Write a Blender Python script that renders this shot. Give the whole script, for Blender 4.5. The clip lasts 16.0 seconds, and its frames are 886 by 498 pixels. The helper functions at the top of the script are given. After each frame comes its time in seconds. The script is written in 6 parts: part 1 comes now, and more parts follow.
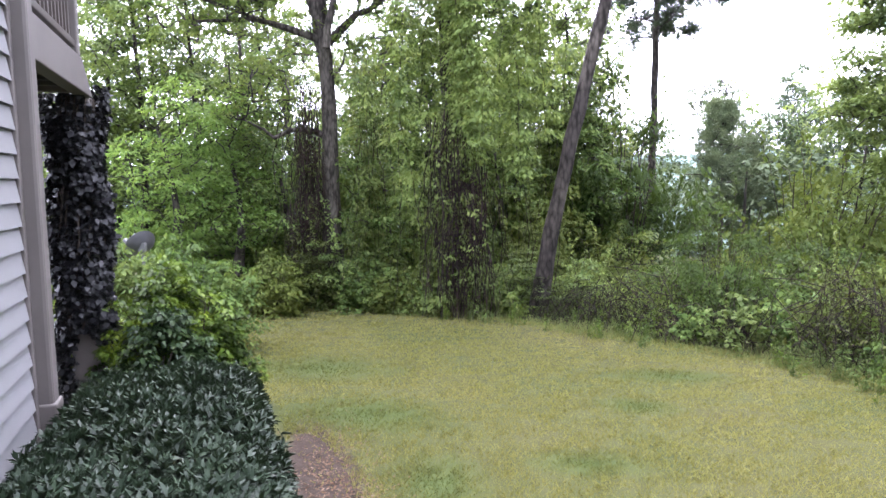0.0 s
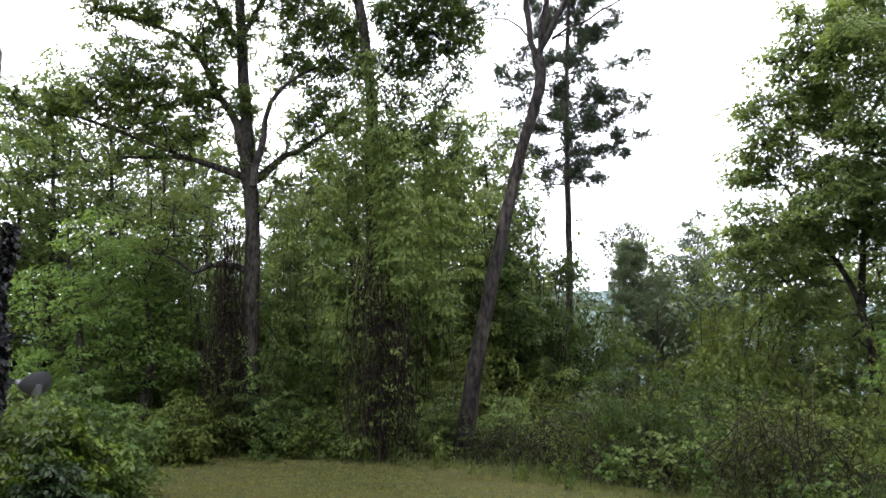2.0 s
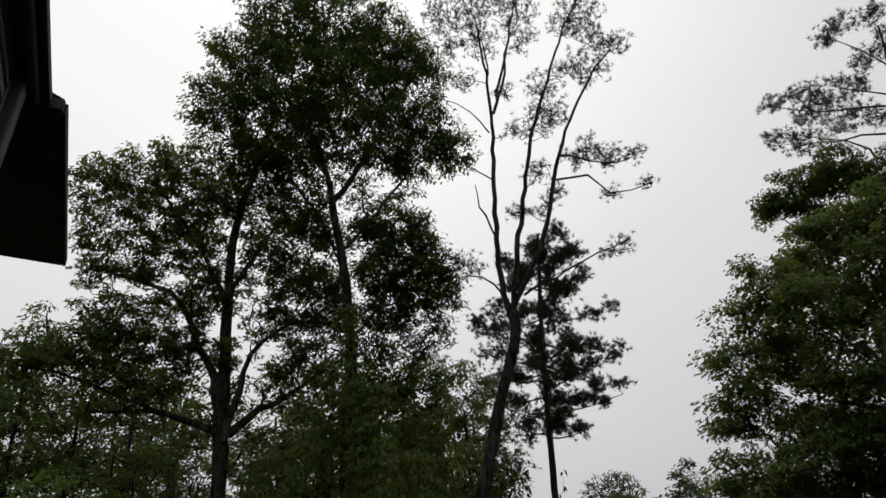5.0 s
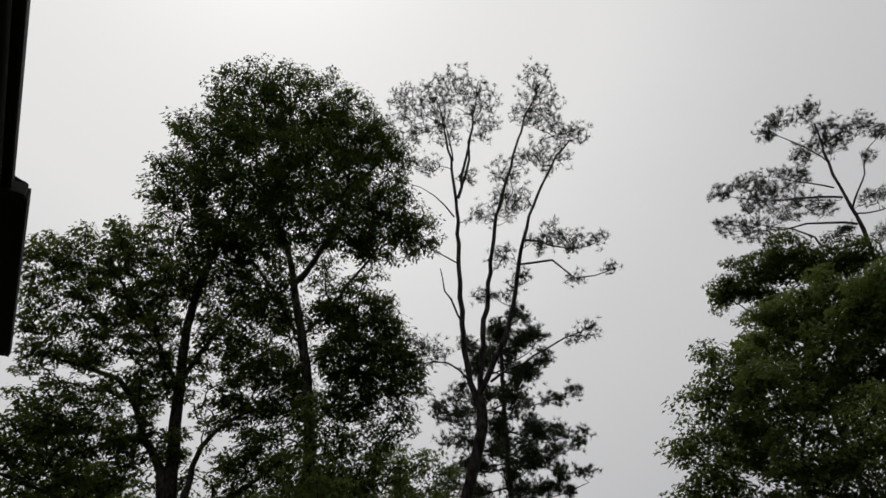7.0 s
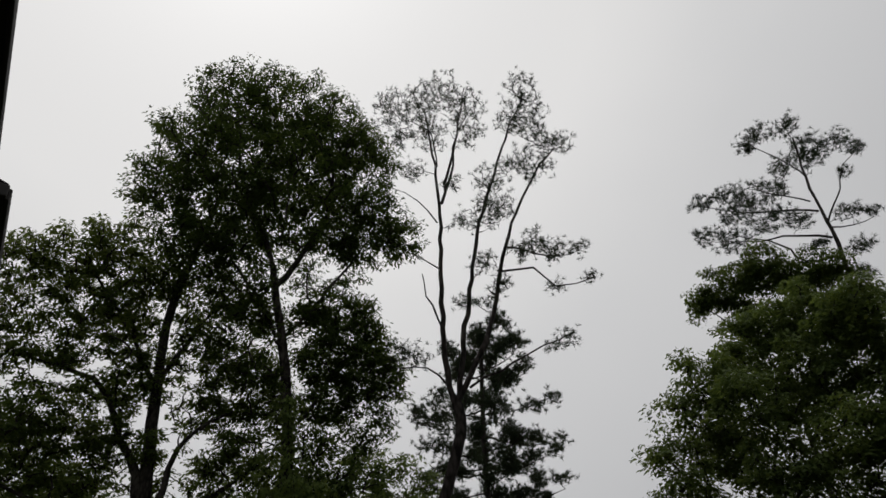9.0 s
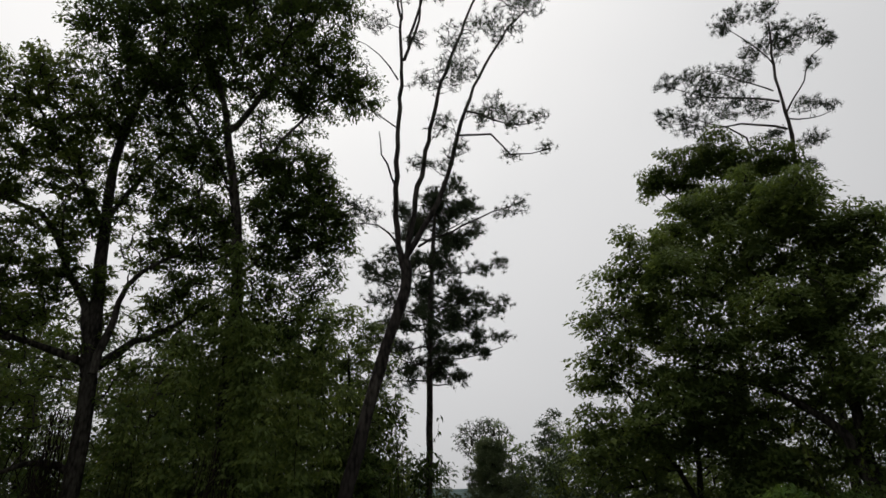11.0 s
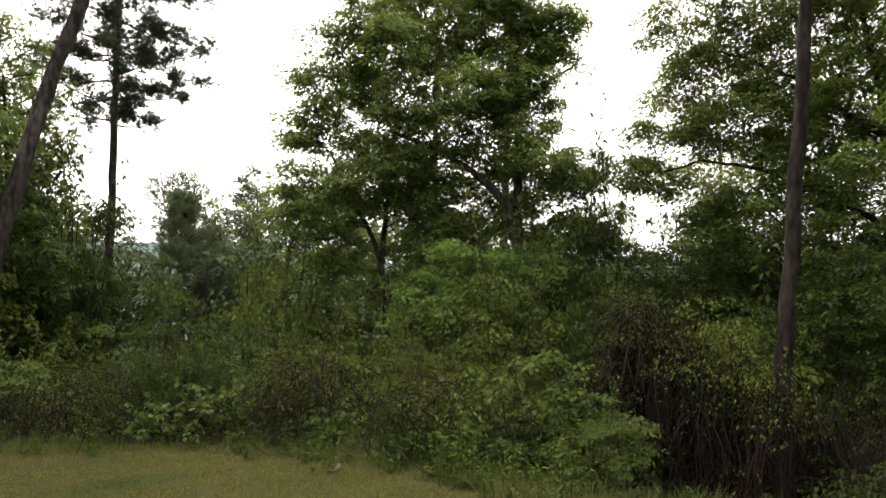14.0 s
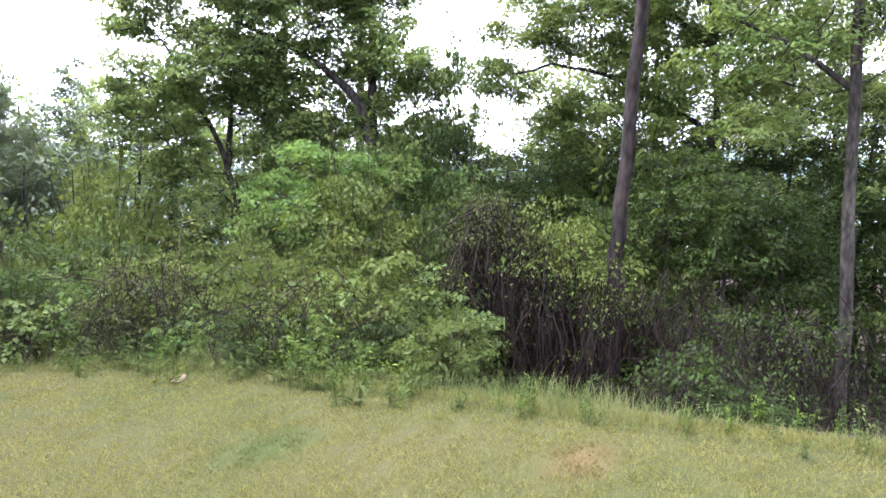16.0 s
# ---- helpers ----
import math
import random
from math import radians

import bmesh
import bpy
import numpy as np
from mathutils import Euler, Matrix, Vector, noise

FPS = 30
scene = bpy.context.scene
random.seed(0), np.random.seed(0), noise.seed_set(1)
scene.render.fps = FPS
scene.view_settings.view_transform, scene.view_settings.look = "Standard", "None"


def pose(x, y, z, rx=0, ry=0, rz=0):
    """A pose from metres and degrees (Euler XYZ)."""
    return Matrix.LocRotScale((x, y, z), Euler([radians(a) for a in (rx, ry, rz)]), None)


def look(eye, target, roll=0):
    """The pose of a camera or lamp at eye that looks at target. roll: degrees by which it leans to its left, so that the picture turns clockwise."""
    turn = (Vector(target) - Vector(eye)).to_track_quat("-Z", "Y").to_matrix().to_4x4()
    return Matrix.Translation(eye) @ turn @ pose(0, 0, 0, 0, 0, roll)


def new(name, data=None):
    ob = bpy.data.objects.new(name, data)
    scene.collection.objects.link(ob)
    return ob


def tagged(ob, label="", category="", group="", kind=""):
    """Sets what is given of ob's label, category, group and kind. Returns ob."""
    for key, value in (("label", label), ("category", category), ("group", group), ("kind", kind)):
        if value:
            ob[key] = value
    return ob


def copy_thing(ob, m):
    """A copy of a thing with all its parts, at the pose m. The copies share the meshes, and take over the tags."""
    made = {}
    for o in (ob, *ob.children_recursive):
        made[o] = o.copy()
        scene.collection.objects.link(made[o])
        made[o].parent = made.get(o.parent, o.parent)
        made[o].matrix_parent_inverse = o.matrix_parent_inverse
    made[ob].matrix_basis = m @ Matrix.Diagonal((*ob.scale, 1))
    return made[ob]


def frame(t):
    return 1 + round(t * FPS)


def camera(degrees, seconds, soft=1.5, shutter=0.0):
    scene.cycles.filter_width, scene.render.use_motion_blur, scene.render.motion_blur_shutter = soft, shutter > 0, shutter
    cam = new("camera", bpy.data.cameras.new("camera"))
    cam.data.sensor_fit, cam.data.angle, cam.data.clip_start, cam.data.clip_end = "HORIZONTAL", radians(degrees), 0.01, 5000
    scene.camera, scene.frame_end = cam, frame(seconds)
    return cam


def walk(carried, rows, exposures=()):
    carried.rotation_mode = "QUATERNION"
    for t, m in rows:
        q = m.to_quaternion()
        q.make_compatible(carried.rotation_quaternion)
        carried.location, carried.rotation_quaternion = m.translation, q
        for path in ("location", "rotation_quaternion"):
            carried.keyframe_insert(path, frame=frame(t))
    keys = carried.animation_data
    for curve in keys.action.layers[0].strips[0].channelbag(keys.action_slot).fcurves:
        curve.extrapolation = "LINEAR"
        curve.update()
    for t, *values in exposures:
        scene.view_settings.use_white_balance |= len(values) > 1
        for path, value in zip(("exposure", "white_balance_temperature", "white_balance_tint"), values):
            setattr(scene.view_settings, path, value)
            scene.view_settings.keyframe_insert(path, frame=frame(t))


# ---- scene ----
# Back garden of a siding-clad apartment building, mown lawn, brush bank and tall spring woods.
# ---- camera ----
cam = camera(68.6, 16.0, soft=1.55)
walk(cam, [
    (0.0, pose(-0.000, 0.000, 1.600, 84.12, 0.43, -0.04)),
    (0.5, pose(0.005, -0.005, 1.605, 85.36, 0.17, -1.31)),
    (1.0, pose(0.007, -0.007, 1.624, 88.56, -0.16, -3.13)),
    (1.5, pose(0.009, -0.011, 1.653, 91.72, -0.15, -5.21)),
    (2.0, pose(0.004, -0.029, 1.663, 95.86, 0.11, -6.72)),
    (2.5, pose(0.009, -0.036, 1.677, 99.40, 0.51, -8.65)),
    (3.0, pose(0.021, -0.069, 1.683, 102.57, 0.86, -8.73)),
    (3.5, pose(0.017, -0.082, 1.709, 107.01, 0.92, -8.30)),
    (4.0, pose(0.019, -0.094, 1.724, 109.16, 1.02, -8.47)),
    (4.5, pose(0.027, -0.134, 1.757, 114.80, 1.06, -8.51)),
    (5.0, pose(0.023, -0.148, 1.765, 117.20, 0.93, -8.29)),
    (5.2, pose(0.016, -0.148, 1.772, 118.91, 0.84, -8.29)),
    (7.3, pose(-0.169, -0.007, 1.948, 124.25, 2.69, -12.55)),
    (7.5, pose(-0.176, -0.003, 1.949, 124.42, 2.72, -12.89)),
    (8.0, pose(-0.183, -0.004, 1.937, 124.79, 2.68, -13.01)),
    (8.2, pose(-0.180, -0.008, 1.936, 124.87, 2.69, -13.00)),
    (10.3, pose(-0.085, -0.238, 1.919, 118.83, 1.19, -17.41)),
    (10.5, pose(-0.067, -0.237, 1.893, 117.17, 0.95, -18.06)),
    (11.0, pose(-0.016, -0.205, 1.812, 112.34, 0.18, -18.80)),
    (11.5, pose(0.003, -0.163, 1.760, 108.81, -0.12, -19.65)),
    (12.0, pose(0.004, -0.105, 1.729, 105.45, -0.07, -22.13)),
    (12.5, pose(0.051, -0.059, 1.691, 101.02, -0.03, -25.99)),
    (13.0, pose(0.086, -0.037, 1.682, 97.26, -0.61, -31.06)),
    (13.5, pose(0.106, -0.011, 1.674, 94.93, -0.84, -36.54)),
    (14.0, pose(0.132, 0.035, 1.629, 92.08, -0.77, -44.65)),
    (14.5, pose(0.186, 0.070, 1.616, 88.28, -1.44, -51.64)),
    (15.0, pose(0.237, 0.059, 1.597, 85.98, -0.84, -54.12)),
    (15.5, pose(0.277, 0.053, 1.599, 85.30, 0.04, -55.62)),
    (16.0, pose(0.308, 0.048, 1.590, 83.83, -0.58, -56.95)),
], exposures=[
    (0.0, 4.11, 5700, 24), (1.0, 4.07, 5700, 23), (1.5, 3.70, 5800, 20), (2.0, 2.85, 6000, 16), (2.5, 1.76, 6050, 13), (3.0, 0.82, 6450, 10), (3.5, 0.58, 6500, 10),
    (4.5, 0.18, 6500, 10), (5.2, 0.00, 6500, 10), (8.0, -0.30, 6500, 10), (10.5, -0.12, 6500, 10), (11.5, 0.22, 6550, 10), (12.5, 0.52, 6550, 10), (13.0, 1.08, 6850, 11),
    (13.5, 1.60, 7100, 12), (14.0, 2.33, 7050, 12), (14.5, 3.26, 6850, 13), (15.0, 3.81, 6100, 19), (15.5, 4.07, 5650, 25), (16.0, 4.13, 5600, 25)])

# ---- world and sun: a bright overcast sky ----
SUN_AZ, SUN_EL = radians(-12), radians(64)
world = bpy.data.worlds.new("overcast")
scene.world = world
world.use_nodes = True
wn, wl = world.node_tree.nodes, world.node_tree.links
bg = wn["Background"]
sky = wn.new("ShaderNodeTexSky")
sky.sky_type, sky.sun_disc = "NISHITA", False
sky.sun_elevation, sky.sun_rotation = SUN_EL, SUN_AZ
sky.air_density, sky.dust_density = 1.0, 4.0
hsv = wn.new("ShaderNodeHueSaturation")
hsv.inputs["Saturation"].default_value = 0.12
hsv.inputs["Value"].default_value = 0.5
wl.new(sky.outputs[0], hsv.inputs["Color"])
wtc = wn.new("ShaderNodeTexCoord")
dot = wn.new("ShaderNodeVectorMath")
dot.operation = "DOT_PRODUCT"
dot.inputs[1].default_value = (math.sin(SUN_AZ) * math.cos(SUN_EL), math.cos(SUN_AZ) * math.cos(SUN_EL), math.sin(SUN_EL))
wl.new(wtc.outputs["Generated"], dot.inputs[0])
cloud = wn.new("ShaderNodeTexNoise")
cloud.inputs["Scale"].default_value, cloud.inputs["Detail"].default_value = 1.6, 3
wl.new(wtc.outputs["Generated"], cloud.inputs["Vector"])
veil = wn.new("ShaderNodeMath")
veil.operation = "MULTIPLY_ADD"
veil.inputs[1].default_value = 0.25
wl.new(cloud.outputs["Fac"], veil.inputs[0])
wl.new(dot.outputs["Value"], veil.inputs[2])
# the cloud layer glows round the hidden sun and dims away from it
ramp = wn.new("ShaderNodeValToRGB")
for _ in range(2):
    ramp.color_ramp.elements.new(0.5)
for el_, (p_, c_) in zip(ramp.color_ramp.elements, ((0.0, (4.0, 4.05, 4.2)), (0.5, (6.0, 6.05, 6.2)), (0.85, (8.5, 8.5, 8.55)), (1.0, (10.5, 10.4, 10.3)))):
    el_.position, el_.color = p_, (*c_, 1)
wl.new(veil.outputs[0], ramp.inputs["Fac"])
mixw = wn.new("ShaderNodeMix")
mixw.data_type = "RGBA"
mixw.inputs["Factor"].default_value = 0.8
wl.new(hsv.outputs[0], mixw.inputs["A"])
wl.new(ramp.outputs[0], mixw.inputs["B"])
wl.new(mixw.outputs["Result"], bg.inputs["Color"])
bg.inputs["Strength"].default_value = 0.1
sun = new("sun", bpy.data.lights.new("sun", "SUN"))
sun.data.energy, sun.data.angle, sun.data.color = 0.5, radians(30), (1.0, 0.96, 0.9)
sun.matrix_world = look((math.sin(SUN_AZ) * 50 * math.cos(SUN_EL), math.cos(SUN_AZ) * 50 * math.cos(SUN_EL), 50 * math.sin(SUN_EL)), (0, 0, 0))


# ---- materials ----
def base_mat(name, rough=0.8, spec=0.3):
    m = bpy.data.materials.new(name)
    m.use_nodes = True
    b = m.node_tree.nodes["Principled BSDF"]
    b.inputs["Roughness"].default_value = rough
    b.inputs["Specular IOR Level"].default_value = spec
    return m, m.node_tree.nodes, m.node_tree.links, b


def ramp_node(nodes, stops):
    r = nodes.new("ShaderNodeValToRGB")
    els = r.color_ramp.elements
    while len(els) < len(stops):
        els.new(0.5)
    for e, (p, c) in zip(els, stops):
        e.position, e.color = p, (*c, 1)
    return r


def noise_node(nodes, links, scale, detail=4, coord="Object", rough=0.6, stretch=None):
    tc = nodes.new("ShaderNodeTexCoord")
    n = nodes.new("ShaderNodeTexNoise")
    n.inputs["Scale"].default_value, n.inputs["Detail"].default_value, n.inputs["Roughness"].default_value = scale, detail, rough
    if stretch:
        mp = nodes.new("ShaderNodeMapping")
        mp.inputs["Scale"].default_value = stretch
        links.new(tc.outputs[coord], mp.inputs["Vector"])
        links.new(mp.outputs["Vector"], n.inputs["Vector"])
    else:
        links.new(tc.outputs[coord], n.inputs["Vector"])
    return n


def mix_node(nodes, links, fac, a, b, mode="MIX"):
    m = nodes.new("ShaderNodeMix")
    m.data_type, m.blend_type = "RGBA", mode
    for key, v in (("Factor", fac), ("A", a), ("B", b)):
        if isinstance(v, (int, float)):
            m.inputs[key].default_value = v
        elif isinstance(v, tuple):
            m.inputs[key].default_value = (*v, 1)
        else:
            links.new(v, m.inputs[key])
    return m.outputs["Result"]


def bump(nodes, links, bsdf, height, strength, dist=0.02):
    b = nodes.new("ShaderNodeBump")
    b.inputs["Strength"].default_value, b.inputs["Distance"].default_value = strength, dist
    links.new(height, b.inputs["Height"])
    links.new(b.outputs["Normal"], bsdf.inputs["Normal"])


GREENER, RUST = (0.034, 0.052, 0.014), (0.088, 0.060, 0.026)
# lusher, darker clumps of turf and a rusty one: place, half widths, colour
SPOTS = ((-1.4, 7.2, 1.2, 0.9, GREENER), (1.0, 4.35, 0.5, 0.34, GREENER), (-0.7, 5.4, 0.9, 0.7, GREENER), (1.81, 5.87, 0.5, 0.4, GREENER), (-0.05, 3.9, 0.4, 0.7, GREENER), (4.25, 1.5, 0.5, 0.3, RUST),
         (2.6, 7.2, 1.0, 0.5, GREENER), (3.4, 3.6, 0.7, 0.4, GREENER))


def spotted(nodes, links, col, rough, spots):
    """Patches of another colour with uneven rims."""
    for cx, cy, rx, ry, tint in spots:
        pc = nodes.new("ShaderNodeTexCoord")
        pm = nodes.new("ShaderNodeMapping")
        pm.vector_type = "TEXTURE"
        pm.inputs["Location"].default_value, pm.inputs["Scale"].default_value = (cx, cy, -0.4), (rx, ry, 3)
        links.new(pc.outputs["Object"], pm.inputs["Vector"])
        pl = nodes.new("ShaderNodeVectorMath")
        pl.operation = "LENGTH"
        links.new(pm.outputs[0], pl.inputs[0])
        pa = nodes.new("ShaderNodeMath")
        pa.operation = "MULTIPLY_ADD"
        pa.inputs[1].default_value = 1.2
        links.new(rough, pa.inputs[0])
        links.new(pl.outputs["Value"], pa.inputs[2])
        pr = ramp_node(nodes, [(0.4, (0.75, 0.75, 0.75)), (0.95, (0, 0, 0))])
        half = nodes.new("ShaderNodeMath")
        half.operation = "MULTIPLY"
        half.inputs[1].default_value = 0.6
        links.new(pa.outputs[0], half.inputs[0])
        links.new(half.outputs[0], pr.inputs["Fac"])
        col = mix_node(nodes, links, pr.outputs[0], col, tint)
    return col


def leaf_mat(name, tones, trans=0.32, rough=0.6, spec=0.08, patch=1.2, per_leaf=0.38, sway=1.7, spots=()):
    """Leaves: a tone of its own for each leaf and each plant, wider drifts of tone, and light that passes through."""
    m, nodes, links, b = base_mat(name, rough, spec)
    geo = nodes.new("ShaderNodeNewGeometry")
    info = nodes.new("ShaderNodeObjectInfo")
    big = noise_node(nodes, links, patch, 3)

    def mad(x, k, c):
        n = nodes.new("ShaderNodeMath")
        n.operation = "MULTIPLY_ADD"
        n.inputs[1].default_value = k
        links.new(x, n.inputs[0])
        if isinstance(c, float):
            n.inputs[2].default_value = c
        else:
            links.new(c, n.inputs[2])
        return n.outputs[0]

    drift = mad(big.outputs["Fac"], sway, 0.13 - sway / 2)
    plant = mad(info.outputs["Random"], 0.36, drift)
    tone = mad(geo.outputs["Random Per Island"], per_leaf, plant)
    r = ramp_node(nodes, [(i / (len(tones) - 1), t) for i, t in enumerate(tones)])
    links.new(tone, r.inputs["Fac"])
    col = r.outputs[0]
    if spots:
        col = spotted(nodes, links, col, noise_node(nodes, links, 9, 6, rough=0.75).outputs["Fac"], spots)
    links.new(col, b.inputs["Base Color"])
    tr = nodes.new("ShaderNodeBsdfTranslucent")
    links.new(mix_node(nodes, links, 1.0, col, (1.5, 1.42, 1.05), "MULTIPLY"), tr.inputs["Color"])
    mx = nodes.new("ShaderNodeMixShader")
    mx.inputs["Fac"].default_value = trans
    links.new(b.outputs[0], mx.inputs[1])
    links.new(tr.outputs[0], mx.inputs[2])
    links.new(mx.outputs[0], nodes["Material Output"].inputs["Surface"])
    return m


def bark_mat(name, dark, light, scale=9, strength=0.9):
    m, nodes, links, b = base_mat(name, 0.9, 0.15)
    n = noise_node(nodes, links, scale, 6, stretch=(1, 1, 0.22))
    big = noise_node(nodes, links, 1.1, 3)
    vo = nodes.new("ShaderNodeTexVoronoi")
    vo.inputs["Scale"].default_value = scale * 2.2
    tc = nodes.new("ShaderNodeTexCoord")
    mp = nodes.new("ShaderNodeMapping")
    mp.inputs["Scale"].default_value = (1, 1, 0.4)
    links.new(tc.outputs["Object"], mp.inputs["Vector"])
    links.new(mp.outputs["Vector"], vo.inputs["Vector"])
    add = nodes.new("ShaderNodeMath")
    add.operation = "MULTIPLY_ADD"
    add.inputs[1].default_value = -0.45
    links.new(vo.outputs["Distance"], add.inputs[0])
    links.new(n.outputs["Fac"], add.inputs[2])
    r = ramp_node(nodes, [(0.10, dark), (0.42, light)])
    links.new(add.outputs[0], r.inputs["Fac"])
    lich = ramp_node(nodes, [(0.45, (0.55, 0.55, 0.55)), (0.7, (1.15, 1.18, 1.1))])
    links.new(big.outputs["Fac"], lich.inputs["Fac"])
    links.new(mix_node(nodes, links, 1.0, r.outputs[0], lich.outputs[0], "MULTIPLY"), b.inputs["Base Color"])
    bump(nodes, links, b, n.outputs["Fac"], strength, 0.03)
    return m


def paint_mat(name, color, wear, rough=0.6, grime=0.35, scale=3.0):
    m, nodes, links, b = base_mat(name, rough, 0.35)
    n1 = noise_node(nodes, links, scale, 5)
    n2 = noise_node(nodes, links, scale * 14, 3)
    r = ramp_node(nodes, [(0.42, (0, 0, 0)), (0.75, (1, 1, 1))])
    links.new(n1.outputs["Fac"], r.inputs["Fac"])
    f = nodes.new("ShaderNodeMath")
    f.operation = "MULTIPLY"
    f.inputs[1].default_value = grime
    links.new(r.outputs[0], f.inputs[0])
    links.new(mix_node(nodes, links, f.outputs[0], color, wear), b.inputs["Base Color"])
    bump(nodes, links, b, n2.outputs["Fac"], 0.12, 0.004)
    return m


M_OAK = leaf_mat("oak_leaves", [(0.031, 0.049, 0.013), (0.054, 0.084, 0.022), (0.085, 0.119, 0.030), (0.116, 0.144, 0.037)], trans=0.48)
M_MAPLE = leaf_mat("maple_leaves", [(0.037, 0.064, 0.018), (0.077, 0.110, 0.035), (0.113, 0.157, 0.041), (0.158, 0.193, 0.055)], trans=0.42)
M_BRIGHT = leaf_mat("young_leaves", [(0.034, 0.061, 0.017), (0.064, 0.103, 0.026), (0.099, 0.138, 0.036), (0.136, 0.161, 0.046)], trans=0.36)
M_SPRING = leaf_mat("spring_leaves", [(0.044, 0.081, 0.021), (0.076, 0.132, 0.031), (0.110, 0.174, 0.041), (0.143, 0.207, 0.052)], trans=0.5)
M_YELLOW = leaf_mat("yellow_green_leaves", [(0.030, 0.046, 0.009), (0.053, 0.074, 0.015), (0.075, 0.098, 0.020), (0.098, 0.114, 0.026)])
M_LIME = leaf_mat("lime_leaves", [(0.014, 0.025, 0.005), (0.038, 0.067, 0.008), (0.073, 0.115, 0.011), (0.112, 0.154, 0.014)], patch=2.6, sway=2.6, trans=0.3, rough=0.45, spec=0.1)
M_BRUSH = leaf_mat("brush_leaves", [(0.010, 0.015, 0.005), (0.022, 0.029, 0.008), (0.039, 0.050, 0.013), (0.064, 0.070, 0.020)], patch=1.6, trans=0.3)
M_OLIVE = leaf_mat("olive_leaves", [(0.014, 0.024, 0.006), (0.026, 0.042, 0.010), (0.039, 0.062, 0.014), (0.056, 0.088, 0.020)], patch=1.6, trans=0.4)
M_VINE = leaf_mat("vine_leaves", [(0.032, 0.048, 0.012), (0.054, 0.079, 0.020), (0.078, 0.104, 0.028), (0.102, 0.122, 0.036)], patch=1.6)
M_DARKBUSH = leaf_mat("glossy_hedge_leaves", [(0.008, 0.013, 0.007), (0.013, 0.023, 0.012), (0.019, 0.032, 0.017), (0.031, 0.046, 0.025)], trans=0.1, rough=0.48, spec=0.2, patch=3.0, per_leaf=0.6)
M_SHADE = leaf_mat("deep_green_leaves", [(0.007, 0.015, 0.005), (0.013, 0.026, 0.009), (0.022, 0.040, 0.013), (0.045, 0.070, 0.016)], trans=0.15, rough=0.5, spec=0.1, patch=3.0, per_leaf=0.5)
# near-black: dark ivy with the balcony's shade also put into its colour
M_IVY = leaf_mat("shaded_dark_ivy_leaves", [(0.003, 0.003, 0.003), (0.004, 0.004, 0.005), (0.007, 0.007, 0.008), (0.014, 0.014, 0.015)], trans=0.05, rough=0.42, spec=0.22, patch=3.5, per_leaf=0.6)
M_NEEDLE = leaf_mat("pine_needles", [(0.014, 0.022, 0.012), (0.022, 0.034, 0.017), (0.034, 0.048, 0.025), (0.048, 0.060, 0.031)], trans=0.2)
# paler needle colour: the haze of distance is painted into it
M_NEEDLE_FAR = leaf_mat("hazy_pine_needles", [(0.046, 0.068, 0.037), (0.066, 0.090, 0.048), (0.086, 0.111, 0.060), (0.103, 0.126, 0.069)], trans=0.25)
# greyed, paled leaf colour that carries the haze over far trees
M_FAR = leaf_mat("far_hazed_leaves", [(0.032, 0.050, 0.025), (0.046, 0.068, 0.034), (0.064, 0.087, 0.045), (0.077, 0.098, 0.054)], patch=0.25)
M_GRASS = leaf_mat("grass_blades", [(0.088, 0.097, 0.032), (0.121, 0.123, 0.037), (0.147, 0.142, 0.050), (0.181, 0.162, 0.065)], trans=0.4, rough=0.8, spec=0.05, patch=0.6, per_leaf=0.26, sway=0.55, spots=SPOTS)
M_DEBRIS = leaf_mat("dry_leaf_litter", [(0.028, 0.019, 0.014), (0.070, 0.042, 0.026), (0.112, 0.067, 0.037), (0.153, 0.115, 0.083)], trans=0.1, patch=5.0, per_leaf=0.7)
M_RIM = leaf_mat("pale_rim_grass", [(0.056, 0.079, 0.027), (0.082, 0.108, 0.037), (0.112, 0.133, 0.051), (0.150, 0.156, 0.068)], trans=0.4, patch=1.0, per_leaf=0.6)
M_TWIG = bark_mat("dead_twigs", (0.019, 0.014, 0.012), (0.059, 0.045, 0.037), 14, 0.4)
M_VINEWOOD = bark_mat("brown_vine_wood", (0.010, 0.007, 0.006), (0.038, 0.025, 0.020), 14, 0.4)
M_BARK = bark_mat("oak_bark", (0.019, 0.016, 0.013), (0.080, 0.071, 0.060))
M_PBARK = bark_mat("pine_bark", (0.016, 0.013, 0.011), (0.074, 0.063, 0.056), 7)
# redder pine bark at half tone, the ravine's shade put into its colour
M_REDBARK_SHADED = bark_mat("shaded_red_pine_bark", (0.009, 0.007, 0.006), (0.040, 0.031, 0.027), 7)
M_SIDING = paint_mat("siding_paint", (0.160, 0.158, 0.163), (0.120, 0.118, 0.122), 0.55, 0.3)
M_TAN = paint_mat("taupe_paint", (0.100, 0.088, 0.082), (0.064, 0.058, 0.054), 0.6, 0.5)
M_RAIL = paint_mat("brown_paint", (0.061, 0.050, 0.045), (0.036, 0.030, 0.027), 0.6, 0.5)
M_SOFFIT = paint_mat("soffit_paint", (0.050, 0.045, 0.042), (0.032, 0.029, 0.027), 0.75, 0.5)
M_SHINGLE = paint_mat("roof_shingle", (0.060, 0.055, 0.052), (0.100, 0.092, 0.086), 0.9, 0.7, 9)
M_CONC = paint_mat("concrete", (0.122, 0.112, 0.101), (0.079, 0.072, 0.065), 0.9, 0.7, 5)
M_DRYWOOD = paint_mat("pale_dry_wood", (0.244, 0.186, 0.118), (0.151, 0.108, 0.068), 0.8, 0.6, 30)
